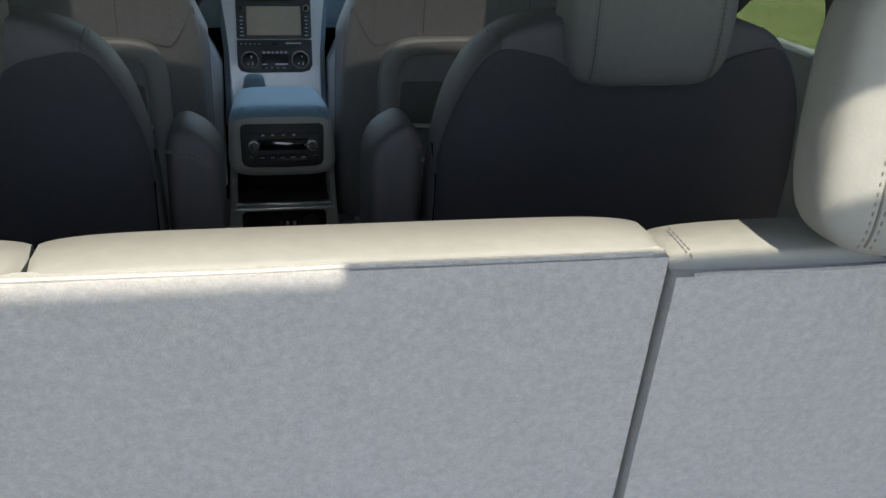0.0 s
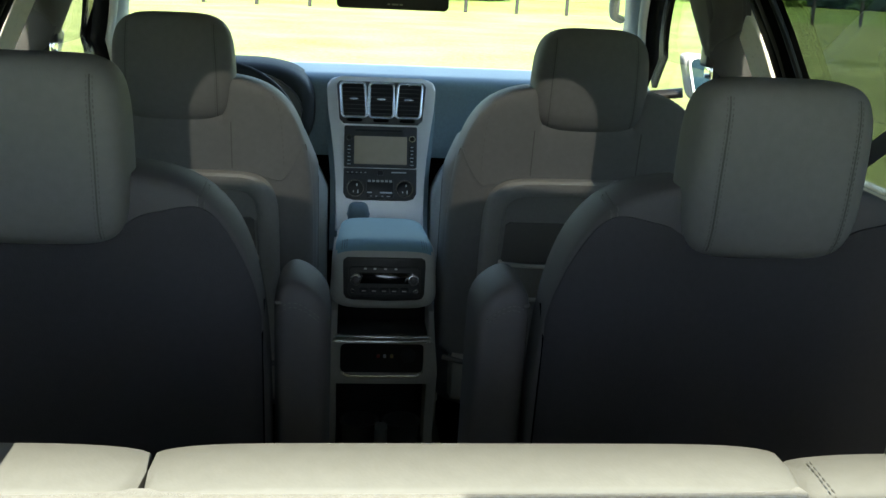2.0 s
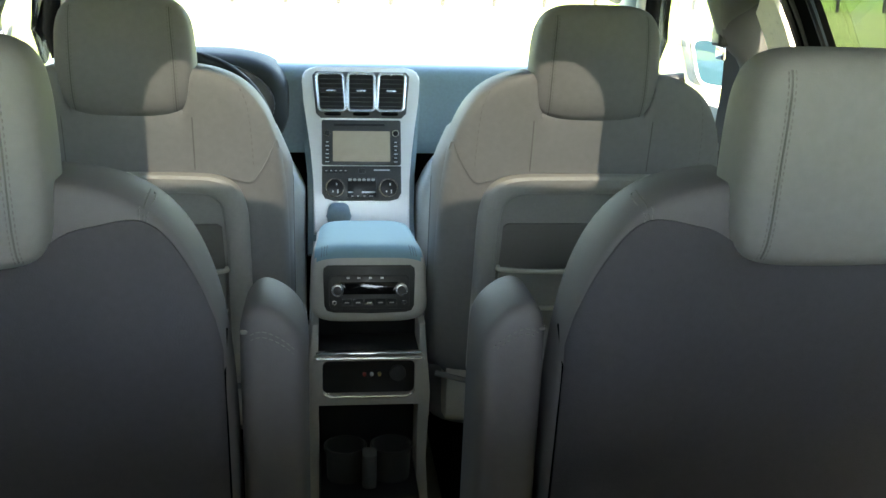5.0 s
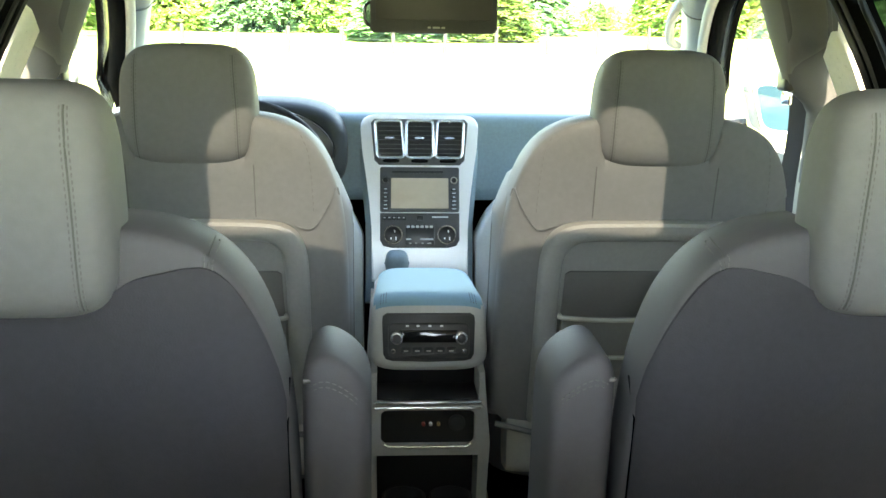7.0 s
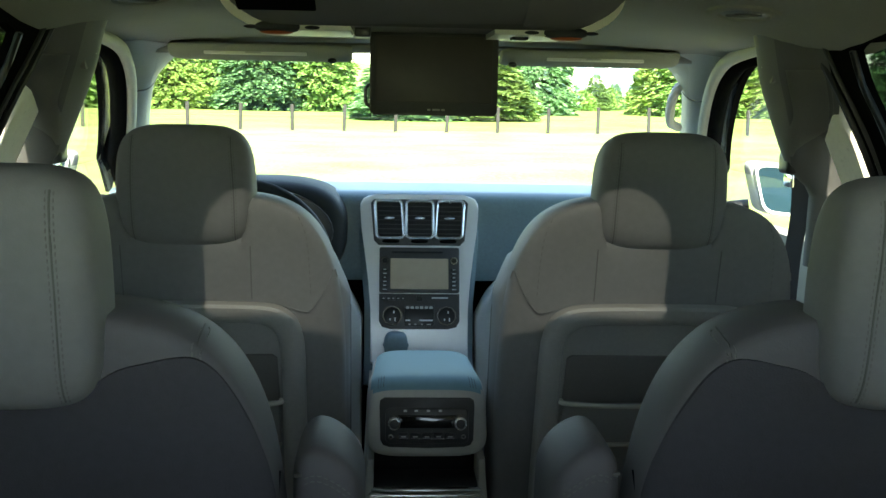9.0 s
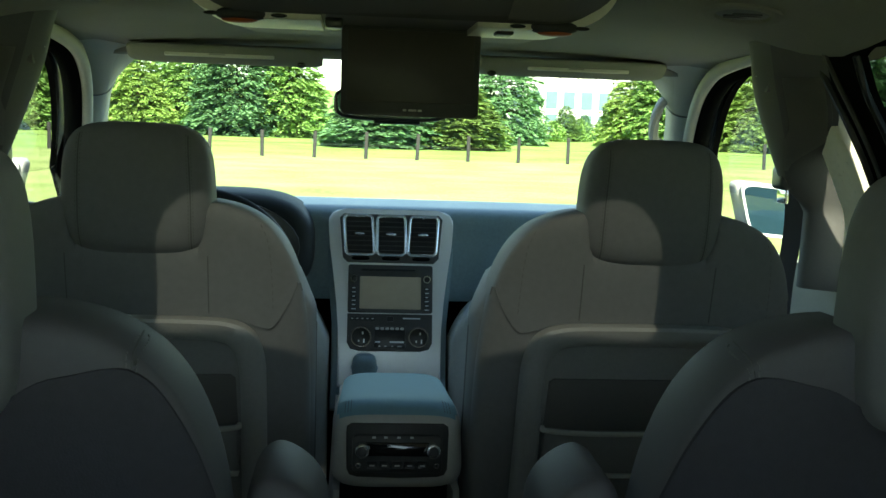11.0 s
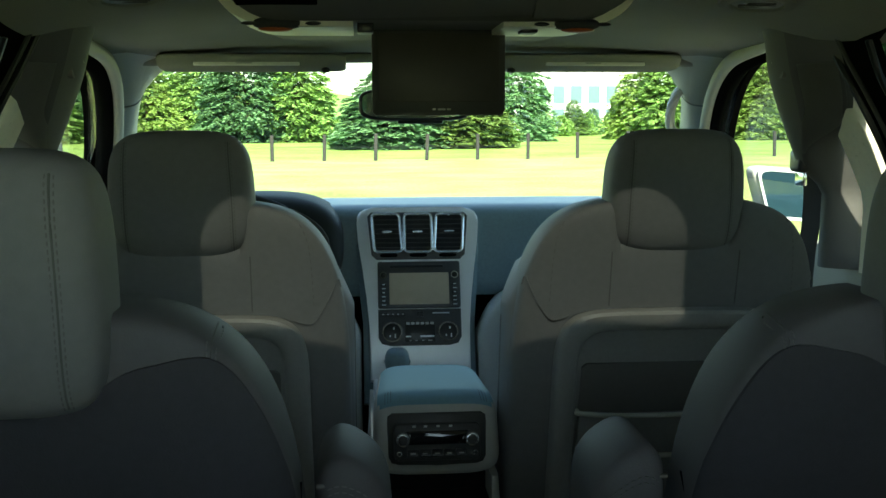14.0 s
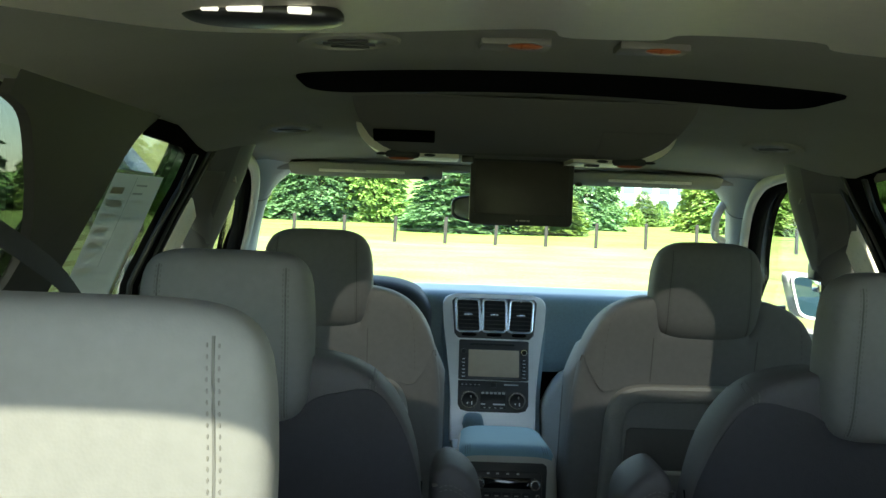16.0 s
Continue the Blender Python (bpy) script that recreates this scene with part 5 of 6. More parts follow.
    def slant(bm):
        for v in bm.verts:
            v.co.y += (1.42 - v.co.z) * 0.20 + 0.25 * max(0, abs(v.co.x - cx) - 0.10) ** 2
        return bm

    # flat sheet: the pocket's inner shade is put into its dark tone
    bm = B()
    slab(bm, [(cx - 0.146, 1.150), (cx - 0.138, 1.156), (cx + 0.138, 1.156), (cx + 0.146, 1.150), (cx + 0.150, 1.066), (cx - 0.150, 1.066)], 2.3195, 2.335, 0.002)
    put("map_pocket", slant(bm), CONSOLE, bp, "flat sheet toned as the shaded pocket opening")
    bm = B()
    slab(bm, [(cx - 0.148, 1.071), (cx - 0.07, 1.064), (cx + 0.07, 1.064), (cx + 0.148, 1.071), (cx + 0.150, 0.99), (cx - 0.150, 0.99)], 2.3125, 2.325, 0.003)
    put("pocket_front", slant(bm), RECESS, bp, "pocket front")
    bm = B()
    tube(bm, spline([(cx - 0.152, 2.318, 1.072), (cx - 0.145, 2.309, 1.068), (cx - 0.07, 2.306, 1.064), (cx + 0.07, 2.306, 1.064), (cx + 0.145, 2.309, 1.068), (cx + 0.152, 2.318, 1.072)], 5), 0.0046, 8)
    put("pocket_lip", slant(bm), LIPM, bp, "pale pocket lip")
    bm = B()
    box(bm, cx - 0.15, cx + 0.15, 2.308, 2.332, 0.982, 0.989, 0.002)
    put("lower_lip", slant(bm), LIPM, bp)
    # base below the backrest, cushion and mounts
    bm = B()
    pillow(bm, cx, 0.235, lambda x: 0.845, lambda x: 0.735, lambda x, z: 2.50, 0.06, 8, 7, 18, 12)
    put("back_base", bm, PLASTIC, st, "grey plastic recliner cover")
    bm = B()
    tube(bm, [(cx - 0.255, 2.452, 0.838), (cx - 0.19, 2.437, 0.826), (cx, 2.43, 0.822), (cx + 0.19, 2.437, 0.826), (cx + 0.255, 2.452, 0.838)], 0.006, 8)
    put("hem", bm, LEATHER, st, "sewn lower hem")
    bm = B()
    pillow(bm, cx, 0.265, *oval(cx, 0.265, 0.745, 0.09, 6), lambda x, z: 2.78, 0.27, 5, 3, 22, 14)
    put("cushion", bm, LEATHER, st, "grey leather seat cushion")
    bm = B()
    box(bm, cx - 0.21, cx + 0.21, 2.55, 2.98, 0.50, 0.66, 0.02)
    put("seat_frame", bm, BLACKM, st, "black seat frame")
    for s in (-1, 1):
        bm = B()
        box(bm, cx + s * 0.19 - 0.02, cx + s * 0.19 + 0.02, 2.45, 3.0, FLOOR, 0.505, 0.006)
        put("rail", bm, BLACKM, st)
    headrest(st, cx, 0.1165, 1.343, 1.546, 2.306, 0.052, 0.10)
    return st


front_seat(-0.409)
front_seat(0.384)


def second_seat(cx, inner):
    """inner: +1 where the aisle is to its right."""
    st = thing("second_row_seat", (cx, 1.8, FLOOR), "grey leather captain's chair with vinyl back, armrest folded up", "car seat", "second-row seats")
    yb = lambda z: 1.505 + (1.41 - z) * 0.17
    body = lambda x: 0.93 + 0.480 * max(0.0, 1 - min(1, abs(x - cx) / 0.252) ** 4.3) ** (1 / 4.3)

    def top(x):
        return body(x) - 0.074 * (1 - ease(0.045, 0.088, abs(x - cx)))
    mid = lambda x, z: yb(z) + 0.062 + 0.5 * max(0, abs(x - cx) - 0.11) ** 2
    bm = B()
    pillow(bm, cx, 0.252, top, lambda x: 0.72, mid, 0.062, 4.5, 10, 96, 36)
    put("backrest", bm, SHADELEATHER, st, "grey leather backrest, shade in its colour")
    PK = ((0.0, 1.329), (0.06, 1.336), (0.09, 1.346), (0.115, 1.360), (0.14, 1.366), (0.162, 1.370), (0.180, 1.368), (0.197, 1.354), (0.213, 1.328), (0.226, 1.298), (0.236, 1.265), (0.2435, 1.235))
    ptop = lambda x: min(through_points(PK, abs(x - cx)), body(x) - 0.010)
    sk = skin(cx, 0.252, top, lambda x: 0.72, mid, 0.062, 4.5, 10)
    bm = B()
    shell(bm, cx, 0.2435, ptop, lambda x: 0.74, sk, 0.0045, 84, 40)
    panel = put("back_panel", bm, VINYL, st, "dark grey vinyl back panel")
    for s in (-1, 1):
        bm = B()
        tube(bm, [(cx + s * 0.244, sk(cx + s * 0.244, z) - 0.0015, z) for z in (0.78, 0.85, 0.9, 0.95, 1.0, 1.05, 1.1, 1.15, 1.2, 1.235)], lambda q: 0.0024 * (1 - 0.6 * q), 6)
        put("edge_welt", bm, BLACKM, panel, "dark edge groove")
        bm = B()
        for o in (0.176, 0.183):
            pts = [(cx + s * o, sk(cx + s * o, z) - 0.0003, z) for z in (1.384, 1.380, 1.374, 1.366)]
            stitches(bm, spline(pts, 4), 0.0009, 0.0065, 0.0045)
        put("stitching", bm, THREAD, st)
        bm = B()
        tube(bm, [(cx + s * o, sk(cx + s * o, z) - 0.0002, z) for o, z in ((0.1795, 1.388), (0.1795, 1.380), (0.1795, 1.372), (0.179, 1.364))], 0.0009, 5)
        put("seam", bm, SEAM, st)
    headrest(st, cx, 0.107, 1.325, 1.537, 1.455, 0.055, 0.10, n=5.5, top_in=0.05)
    # armrest swung up beside the backrest, highest on the side of the seat
    ax = cx + inner * 0.2905
    bm = B()
    hw = 0.0360

    def atop(x):
        u = (x - ax) / hw * inner
        return 1.262 - 0.046 * (1 - max(0, 1 - abs(u) ** 2.5) ** (1 / 2.5)) - 0.020 * ease(-0.5, 1.0, u)
    pillow(bm, ax, hw, atop, lambda x: 0.74, lambda x, z: 1.655 + (1.28 - z) * 0.10, 0.068, 5, 10, 30, 44)
    arm = put("armrest", bm, SHADELEATHER, st, "grey leather armrest, folded up, shade in its colour")
    for o in (0.000, 0.006):
        bm = B()
        pts = []
        for k in range(13):
            u = -0.92 + 1.84 * k / 12
            x = ax + hw * u
            z = atop(x) - 0.026 - o
            f = max(0, 1 - abs(u) ** 4) ** 0.25
            pts.append((x, 1.655 + (1.28 - z) * 0.10 - 0.068 * f * 0.965 - 0.001, z))
        stitches(bm, pts, 0.0009, 0.007, 0.0045)
        put("stitching", bm, THREAD, arm)
    bm = B()
    tube(bm, [(ax - inner * 0.045, 1.70, 0.80), (ax + inner * 0.02, 1.70, 0.80)], 0.02, 10)
    put("armrest_pivot", bm, PLASTIC, st)
    bm = B()
    tube(bm, [(cx + inner * 0.258, 1.60, 1.232), (cx + inner * 0.266, 1.60, 1.232)], 0.0024, 8)
    put("pivot_bolt", bm, CONSOLE, st, "small grey bolt")
    bm = B()
    pillow(bm, cx, 0.26, *oval(cx, 0.26, 0.70, 0.09, 6), lambda x, z: 1.90, 0.27, 5, 3, 22, 14)
    put("cushion", bm, LEATHER, st, "grey leather seat cushion")
    bm = B()
    box(bm, cx - 0.21, cx + 0.21, 1.62, 2.08, FLOOR + 0.04, 0.63, 0.02)
    put("seat_frame", bm, BLACKM, st, "black seat frame")
    for s in (-1, 1):
        bm = B()
        box(bm, cx + s * 0.18 - 0.02, cx + s * 0.18 + 0.02, 1.55, 2.1, FLOOR, FLOOR + 0.05, 0.006)
        put("rail", bm, BLACKM, st)
    return st


second_seat(-0.428, 1)
second_seat(0.408, -1)


def third_seat(x0, x1, hr, sections, label, drop=0.0):
    cx, hw = (x0 + x1) / 2, (x1 - x0) / 2
    st = thing("third_row_seat", (cx, 1.05, FLOOR), label, "car seat", "third-row seats")
    yb = lambda z: 0.862 + (1.36 - z) * 0.25
    for a, b in sections:
        c, h = (a + b) / 2, (b - a) / 2
        bm = B()
        pillow(bm, c, h, lambda x: 1.367 - 0.7 * drop - 0.005 * (abs(x - c) / h) ** 8, lambda x: 0.98, lambda x, z: yb(z) + 0.031, 0.032, 14, 10, 26, 34)
        for v in bm.verts:
            v.co.z += 0.07 * max(0.0, v.co.y - yb(v.co.z)) * ease(1.25, 1.34, v.co.z)
        put("backrest", bm, LEATHER, st, "grey leather seat back")
    bm = B()
    pillow(bm, cx, hw - 0.001, lambda x: 1.3640 - 1.5 * drop, lambda x: 0.70, lambda x, z: yb(z) + 0.003, 0.010, 60, 60, 40, 40)
    put("carpet_back", bm, CARPET, st, "grey carpeted seat back")
    bm = B()
    tube(bm, [(x0 + 0.012 + (x1 - x0 - 0.024) * k / 20, yb(1.361) - 0.0045 + 0.0004 * math.sin(k * 2.1), 1.3645 - 1.5 * drop + 0.0004 * math.sin(k * 1.3)) for k in range(21)], 0.0016, 5)
    put("welt", bm, CARPET, st)
    if drop:
        bm = B()
        stitches(bm, [(x0 + 0.014, yb(1.36) + 0.006 + 0.005 * k, 1.3672 - 0.7 * drop + 0.00035 * k - 0.0022 * (k == 0)) for k in range(9)], 0.0006, 0.006, 0.0042)
        put("stitching", bm, SEAM, st)
    if hr is not None:
        headrest(st, hr, 0.132, 1.366, 1.541, 0.795, 0.036, 0.06, n=5.5, lines=(0.75, 0.80), bead=0.0026, top_in=0.06)
    bm = B()
    pillow(bm, cx, hw, lambda x: 0.90, lambda x: 0.74, lambda x, z: 1.20, 0.22, 10, 4, 22, 12)
    put("cushion", bm, LEATHER, st, "grey leather seat cushion")
    bm = B()
    box(bm, x0 + 0.03, x1 - 0.03, 1.02, 1.38, FLOOR, 0.745, 0.02)
    put("seat_base", bm, FLOORC, st, "carpeted seat base")
    return st


third_seat(-0.62, 0.175, -0.398, ((-0.62, -0.1935), (-0.1925, 0.175)), "grey leather third-row bench with a carpeted back")
third_seat(0.179, 0.62, 0.374, ((0.179, 0.62),), "single grey leather third-row seat with a carpeted back", 0.010)

# ---- belts, door mirror, window sticker ----
for s in (-1, 1):
    sbelt = thing("seat_belt", (s * 0.70, 2.63, 1.42), "grey front seat belt hanging on the centre pillar", "seat belt", "seat belts")
    bm = B()
    COLUMN[s](bm, -0.0022, lambda z: (0.06 + 0.40 * ease(1.57, 1.49, z), 0.35 + 0.28 * ease(1.58, 1.49, z)) if 1.485 < z < 1.665 else None)
    bmesh.ops.solidify(bm, geom=list(bm.faces), thickness=0.0012)
    put("upper_webbing", bm, WEBG, sbelt, "grey belt webbing")
    bm = B()
    inn = 0.052 if s > 0 else 0.068
    P = spline([(s * (xs(z) - inn), y, z) for y, z in ((2.612, 1.495), (2.635, 1.44), (2.655, 1.36), (2.675, 1.26), (2.69, 1.0))], 5)
    for a, b in zip(P, P[1:]):
        bm.faces.new([bm.verts.new(p + Vector((s * dx, dy, 0))) for p, dy, dx in ((a, -0.018, 0.010), (a, 0.018, -0.010), (b, 0.018, -0.010), (b, -0.018, 0.010))])
    bmesh.ops.remove_doubles(bm, verts=bm.verts, dist=1e-5)
    bmesh.ops.solidify(bm, geom=list(bm.faces), thickness=0.0015)
    put("webbing", bm, WEB, sbelt, "black belt webbing")
    bm = B()
    bx = 0.703 if s > 0 else 0.690
    box(bm, s * bx - 0.012, s * bx + 0.012, 2.585, 2.635, 1.462, 1.505, 0.008, 3)
    put("tongue_housing", bm, BLACK, sbelt, "black belt stop")
    bm = B()
    box(bm, s * (bx + 0.003) - 0.004, s * (bx + 0.003) + 0.004, 2.59, 2.63, 1.436, 1.463, 0.003)
    put("tongue", bm, CHROME, sbelt, "steel belt tongue")
    rb = thing("seat_belt", (s * 0.70, 1.75, 1.40), "black second-row seat belt slanting to the seat", "seat belt", "seat belts")
    bm = B()
    P = spline([(s * 0.735, 1.50, 1.568), (s * 0.71, 1.60, 1.522), (s * 0.70, 1.70, 1.480), (s * 0.70, 1.80, 1.428), (s * 0.69, 1.89, 1.36), (s * 0.67, 1.95, 1.27)], 4)
    tube(bm, P, 0.017, 8, flat=0.08, up=(s, 0, 0))
    put("webbing", bm, WEB, rb)
    dmr = thing("door_mirror", (s * 0.93, 3.28, 1.38), "white door mirror, sky colour put into its glass", "door mirror", "door mirrors")
    MX, MZ = s * 0.965 + 0.006, 1.372

    def skewed(bm, m_=MX, s_=s):
        """Shears and tilts the mirror to fit the camera's view and its reflection."""
        for v in bm.verts:
            dx = (v.co.x - m_) * s_
            v.co.z -= 0.10 * dx
            v.co.y += 0.30 * dx + 0.2 * (v.co.z - 1.372)
            v.co.x += s_ * 0.20 * (1.43 - v.co.z)
        return bm

    def plate(hw_, hh_, e_):
        return [(MX + hw_ * math.copysign(abs(math.cos(a)) ** e_, math.cos(a)), MZ + hh_ * math.copysign(abs(math.sin(a)) ** e_, math.sin(a))) for a in (k * math.tau / 48 for k in range(48))]

    bm = B()
    pillow(bm, MX, 0.112, *oval(MX, 0.112, MZ, 0.068, 7), lambda x, z: 3.30, 0.045, 5, 5, 24, 20)
    put("shell", skewed(bm), PAINT, dmr)
    bm = B()
    ring(bm, plate(0.108, 0.064, 0.32), plate(0.101, 0.057, 0.32), 3.249, 3.262)
    put("bezel", skewed(bm), PAINT, dmr, smooth=False)
    bm = B()
    slab(bm, plate(0.102, 0.058, 0.32), 3.2525, 3.2565, 0.0)
    put("glass", skewed(bm), MIRROR, dmr, "mirror glass, reflected sky in its tint", smooth=False)
    bm = B()
    tube(bm, [(s * 0.89, 3.33, 1.33), (s * 0.80, 3.36, 1.315)], 0.025, 10, flat=0.6)
    put("arm", bm, BLACK, dmr)

stk = thing("window_sticker", (-0.73, 2.05, 1.45), "white printed price sheet stuck inside the rear window", "sticker")


def on_window(bm, y0, y1, z0, z1, off):
    """A flat piece lying on the left rear window."""
    v = [bm.verts.new((XC - (xs(z) + off), y, z)) for y, z in ((y0, z0), (y1, z0), (y1, z1), (y0, z1))]
    f = bm.faces.new(v)
    bmesh.ops.solidify(bm, geom=[f], thickness=0.0006)


bm = B()
on_window(bm, 1.93, 2.23, 1.40, 1.635, 0.004)
put("sheet", bm, SHEET, stk, smooth=False)
r = random.Random(4)
bm = B()
on_window(bm, 2.058, 2.0605, 1.405, 1.63, 0.0025)
put("rule", bm, PRINT, stk, smooth=False)
for k in range(14):
    bm = B()
    z = 1.618 - k * 0.0145
    on_window(bm, 2.075, 2.075 + 0.12 * r.uniform(0.45, 1), z - 0.003, z, 0.0025)
    put("print_line", bm, PRINT, stk, "grey bar of print", smooth=False)
for k in range(9):
    bm = B()
    z = 1.612 - k * 0.0225
    on_window(bm, 1.945, 1.945 + 0.10 * r.uniform(0.6, 1), z - 0.012 * r.uniform(0.3, 1), z, 0.0025)
    put("print_block", bm, (BROWNP, PRINT)[k % 3 == 1], stk, "faded brown block of print", smooth=False)
bm = B()
on_window(bm, 2.205, 2.225, 1.405, 1.52, 0.0025)
put("yellow_edge", bm, YELLOW, stk, "yellow strip", smooth=False)


# ---- outside ----
GZ = 0.0
bm = B()
N = 40
def ground_z(x, y):
    r = math.hypot(x, y)
    return GZ + 0.25 * (noise.noise(Vector((x * 0.02, y * 0.02, 0))) ) * ease(15, 60, r) + 0.5 * ease(60, 200, r)
radii = [0, 3, 6, 10, 15, 22, 30, 40, 52, 66, 82, 100, 130, 180, 300, 700, 2500]
rows = []
for rr in radii[1:]:
    rows.append([bm.verts.new((rr * math.cos(a * math.tau / 72), 5 + rr * math.sin(a * math.tau / 72), ground_z(rr * math.cos(a * math.tau / 72), 5 + rr * math.sin(a * math.tau / 72)))) for a in range(72)])
c = bm.verts.new((0, 5, GZ))
for i in range(72):
    bm.faces.new((c, rows[0][i], rows[0][(i + 1) % 72]))
for a, b in zip(rows, rows[1:]):
    for i in range(72):
        bm.faces.new((a[i], b[i], b[(i + 1) % 72], a[(i + 1) % 72]))
struct("ground", bm, GRASS, "wide sunlit mown lawn", "lawn")
# added ground, out of view; reflects sun up into the cabin
bm = B()
box(bm, -3.0, 3.0, -8.0, 5.5, GZ + 0.004, GZ + 0.03, 0.0)
struct("driveway", bm, GRAVEL, "unseen grey ground under the car, toned for bounced light", "driveway", smooth=False)

# rougher grass beyond the fence
bm = B()
gx, gy = [-70 + 5 * k for k in range(29)], [48.2, 51, 55, 60, 66, 74, 84, 96, 110, 126, 140]
grid = [[bm.verts.new((x, y, ground_z(x, y) + (0.03 if y > 49 else 0.006))) for x in gx] for y in gy]
for a, b in zip(grid, grid[1:]):
    for q in range(len(gx) - 1):
        bm.faces.new((a[q], a[q + 1], b[q + 1], b[q]))
struct("ground_far", bm, MEADOW, "greener rough grass beyond the fence", "grass")

# low shrubs before the far house
def shrub(x, y, R, H, seed):
    r = random.Random(seed)
    t = thing("shrub", (x, y, ground_z(x, y)), "low pale green shrub near the far house", "shrub", "shrubs")
    verts, faces = [], []
    for k in range(900):
        a, h = r.uniform(0, math.tau), r.random()
        rad = R * math.sqrt(max(0, 1 - h * h)) * (0.75 + 0.25 * math.sin(5 * a + seed)) * r.uniform(0.6, 1) ** 0.5
        c = Vector((rad * math.cos(a), rad * math.sin(a), h * H + 0.1))
        u = Vector((r.uniform(-1, 1), r.uniform(-1, 1), r.uniform(-1, 1))).normalized()
        w = u.cross(Vector((0.3, 0.1, 1))).normalized()
        s = R * r.uniform(0.05, 0.11)
        i = len(verts)
        verts.extend([c - u * s, c + w * s * 0.6, c + u * s, c - w * s * 0.6])
        faces.append((i, i + 1, i + 2, i + 3))
    me = bpy.data.meshes.new("foliage")
    me.from_pydata([tuple(v) for v in verts], [], faces)
    me.materials.append(LEAF)
    ob = new("foliage", me)
    ob.parent = t
    bm = B()
    tube(bm, [(x, y, ground_z(x, y) - 0.1), (x, y, ground_z(x, y) + H * 0.5)], 0.08, 6)
    put("stem", bm, BARK, t)


for q, (x, y, R, H) in enumerate(((19.5, 112, 1.6, 1.8), (22.5, 118, 2.0, 2.2), (26.5, 122, 1.8, 2.6), (31.5, 130, 2.2, 2.4), (-1.0, 120, 1.8, 2.4), (1.0, 124, 2.0, 3.0))):
    shrub(x, y, R, H, q)

# four wheels
for wx in (-0.80, 0.80):
    for wy in (0.55, 3.9):
        wh = thing("wheel", (wx, wy, 0.36), "black tyre on a silver wheel", "wheel", "wheels")
        bm = B()
        tube(bm, [(wx, wy + 0.27 * math.cos(a), 0.38 + 0.27 * math.sin(a)) for a in (k * math.tau / 32 for k in range(32))], 0.09, 10, True, up=(1, 0, 0))
        put("tyre", bm, BLACKM, wh)
        bm = B()
        tube(bm, [(wx - 0.05, wy, 0.38), (wx + 0.05, wy, 0.38)], 0.2, 24)
        put("rim", bm, SILVER, wh)

# wooded hills on the horizon
bm = B()
top_, bot_ = [], []
for k in range(181):
    a = math.tau * k / 180
    h = 13 + 9 * noise.noise(Vector((3 * math.cos(a), 3 * math.sin(a), 2))) + 3 * noise.noise(Vector((14 * math.cos(a), 14 * math.sin(a), 5)))
    top_.append(bm.verts.new((430 * math.cos(a), 430 * math.sin(a), max(5, h))))
    bot_.append(bm.verts.new((330 * math.cos(a), 330 * math.sin(a), -1)))
for k in range(180):
    bm.faces.new((bot_[k], bot_[k + 1], top_[k + 1], top_[k]))
struct("backdrop", bm, LEAF, "wooded green hills on the horizon", "hills")

# fence: posts with two wires
FY = 47.0
fence = thing("fence", (6, FY, GZ), "weathered wooden post fence across the lawn", "fence")
bm0 = B()
tube(bm0, [(0, 0, -0.3), (0, 0, 0.6), (0.004, 0, 1.16), (0.004, 0, 1.18)], lambda s: 0.082 if s < 0.9 else 0.066, 8, up=(0, 1, 0))
me = bpy.data.meshes.new("post")
bmesh.ops.recalc_face_normals(bm0, faces=bm0.faces)
bm0.to_mesh(me)
bm0.free()
me.materials.append(POST)
rf = random.Random(7)
for k in range(-16, 26):
    x = -4.0 + 2.27 * k
    p = new("post", me)
    p.parent = fence
    p.matrix_basis = Matrix.Translation((x - 6, rf.uniform(-0.08, 0.08), ground_z(x, FY) - GZ + rf.uniform(-0.04, 0.03))) @ Euler((rf.uniform(-0.03, 0.03), rf.uniform(-0.03, 0.03), rf.uniform(0, 6))).to_matrix().to_4x4()
for h in (0.62,):
    bm = B()
    tube(bm, [(-4.0 + 2.27 * k, FY + 0.05, ground_z(-4.0 + 2.27 * k, FY) + h + (0.0 if k % 2 else -0.02)) for k in range(-16, 26)], 0.006, 5)
    put("wire", bm, POST, fence)


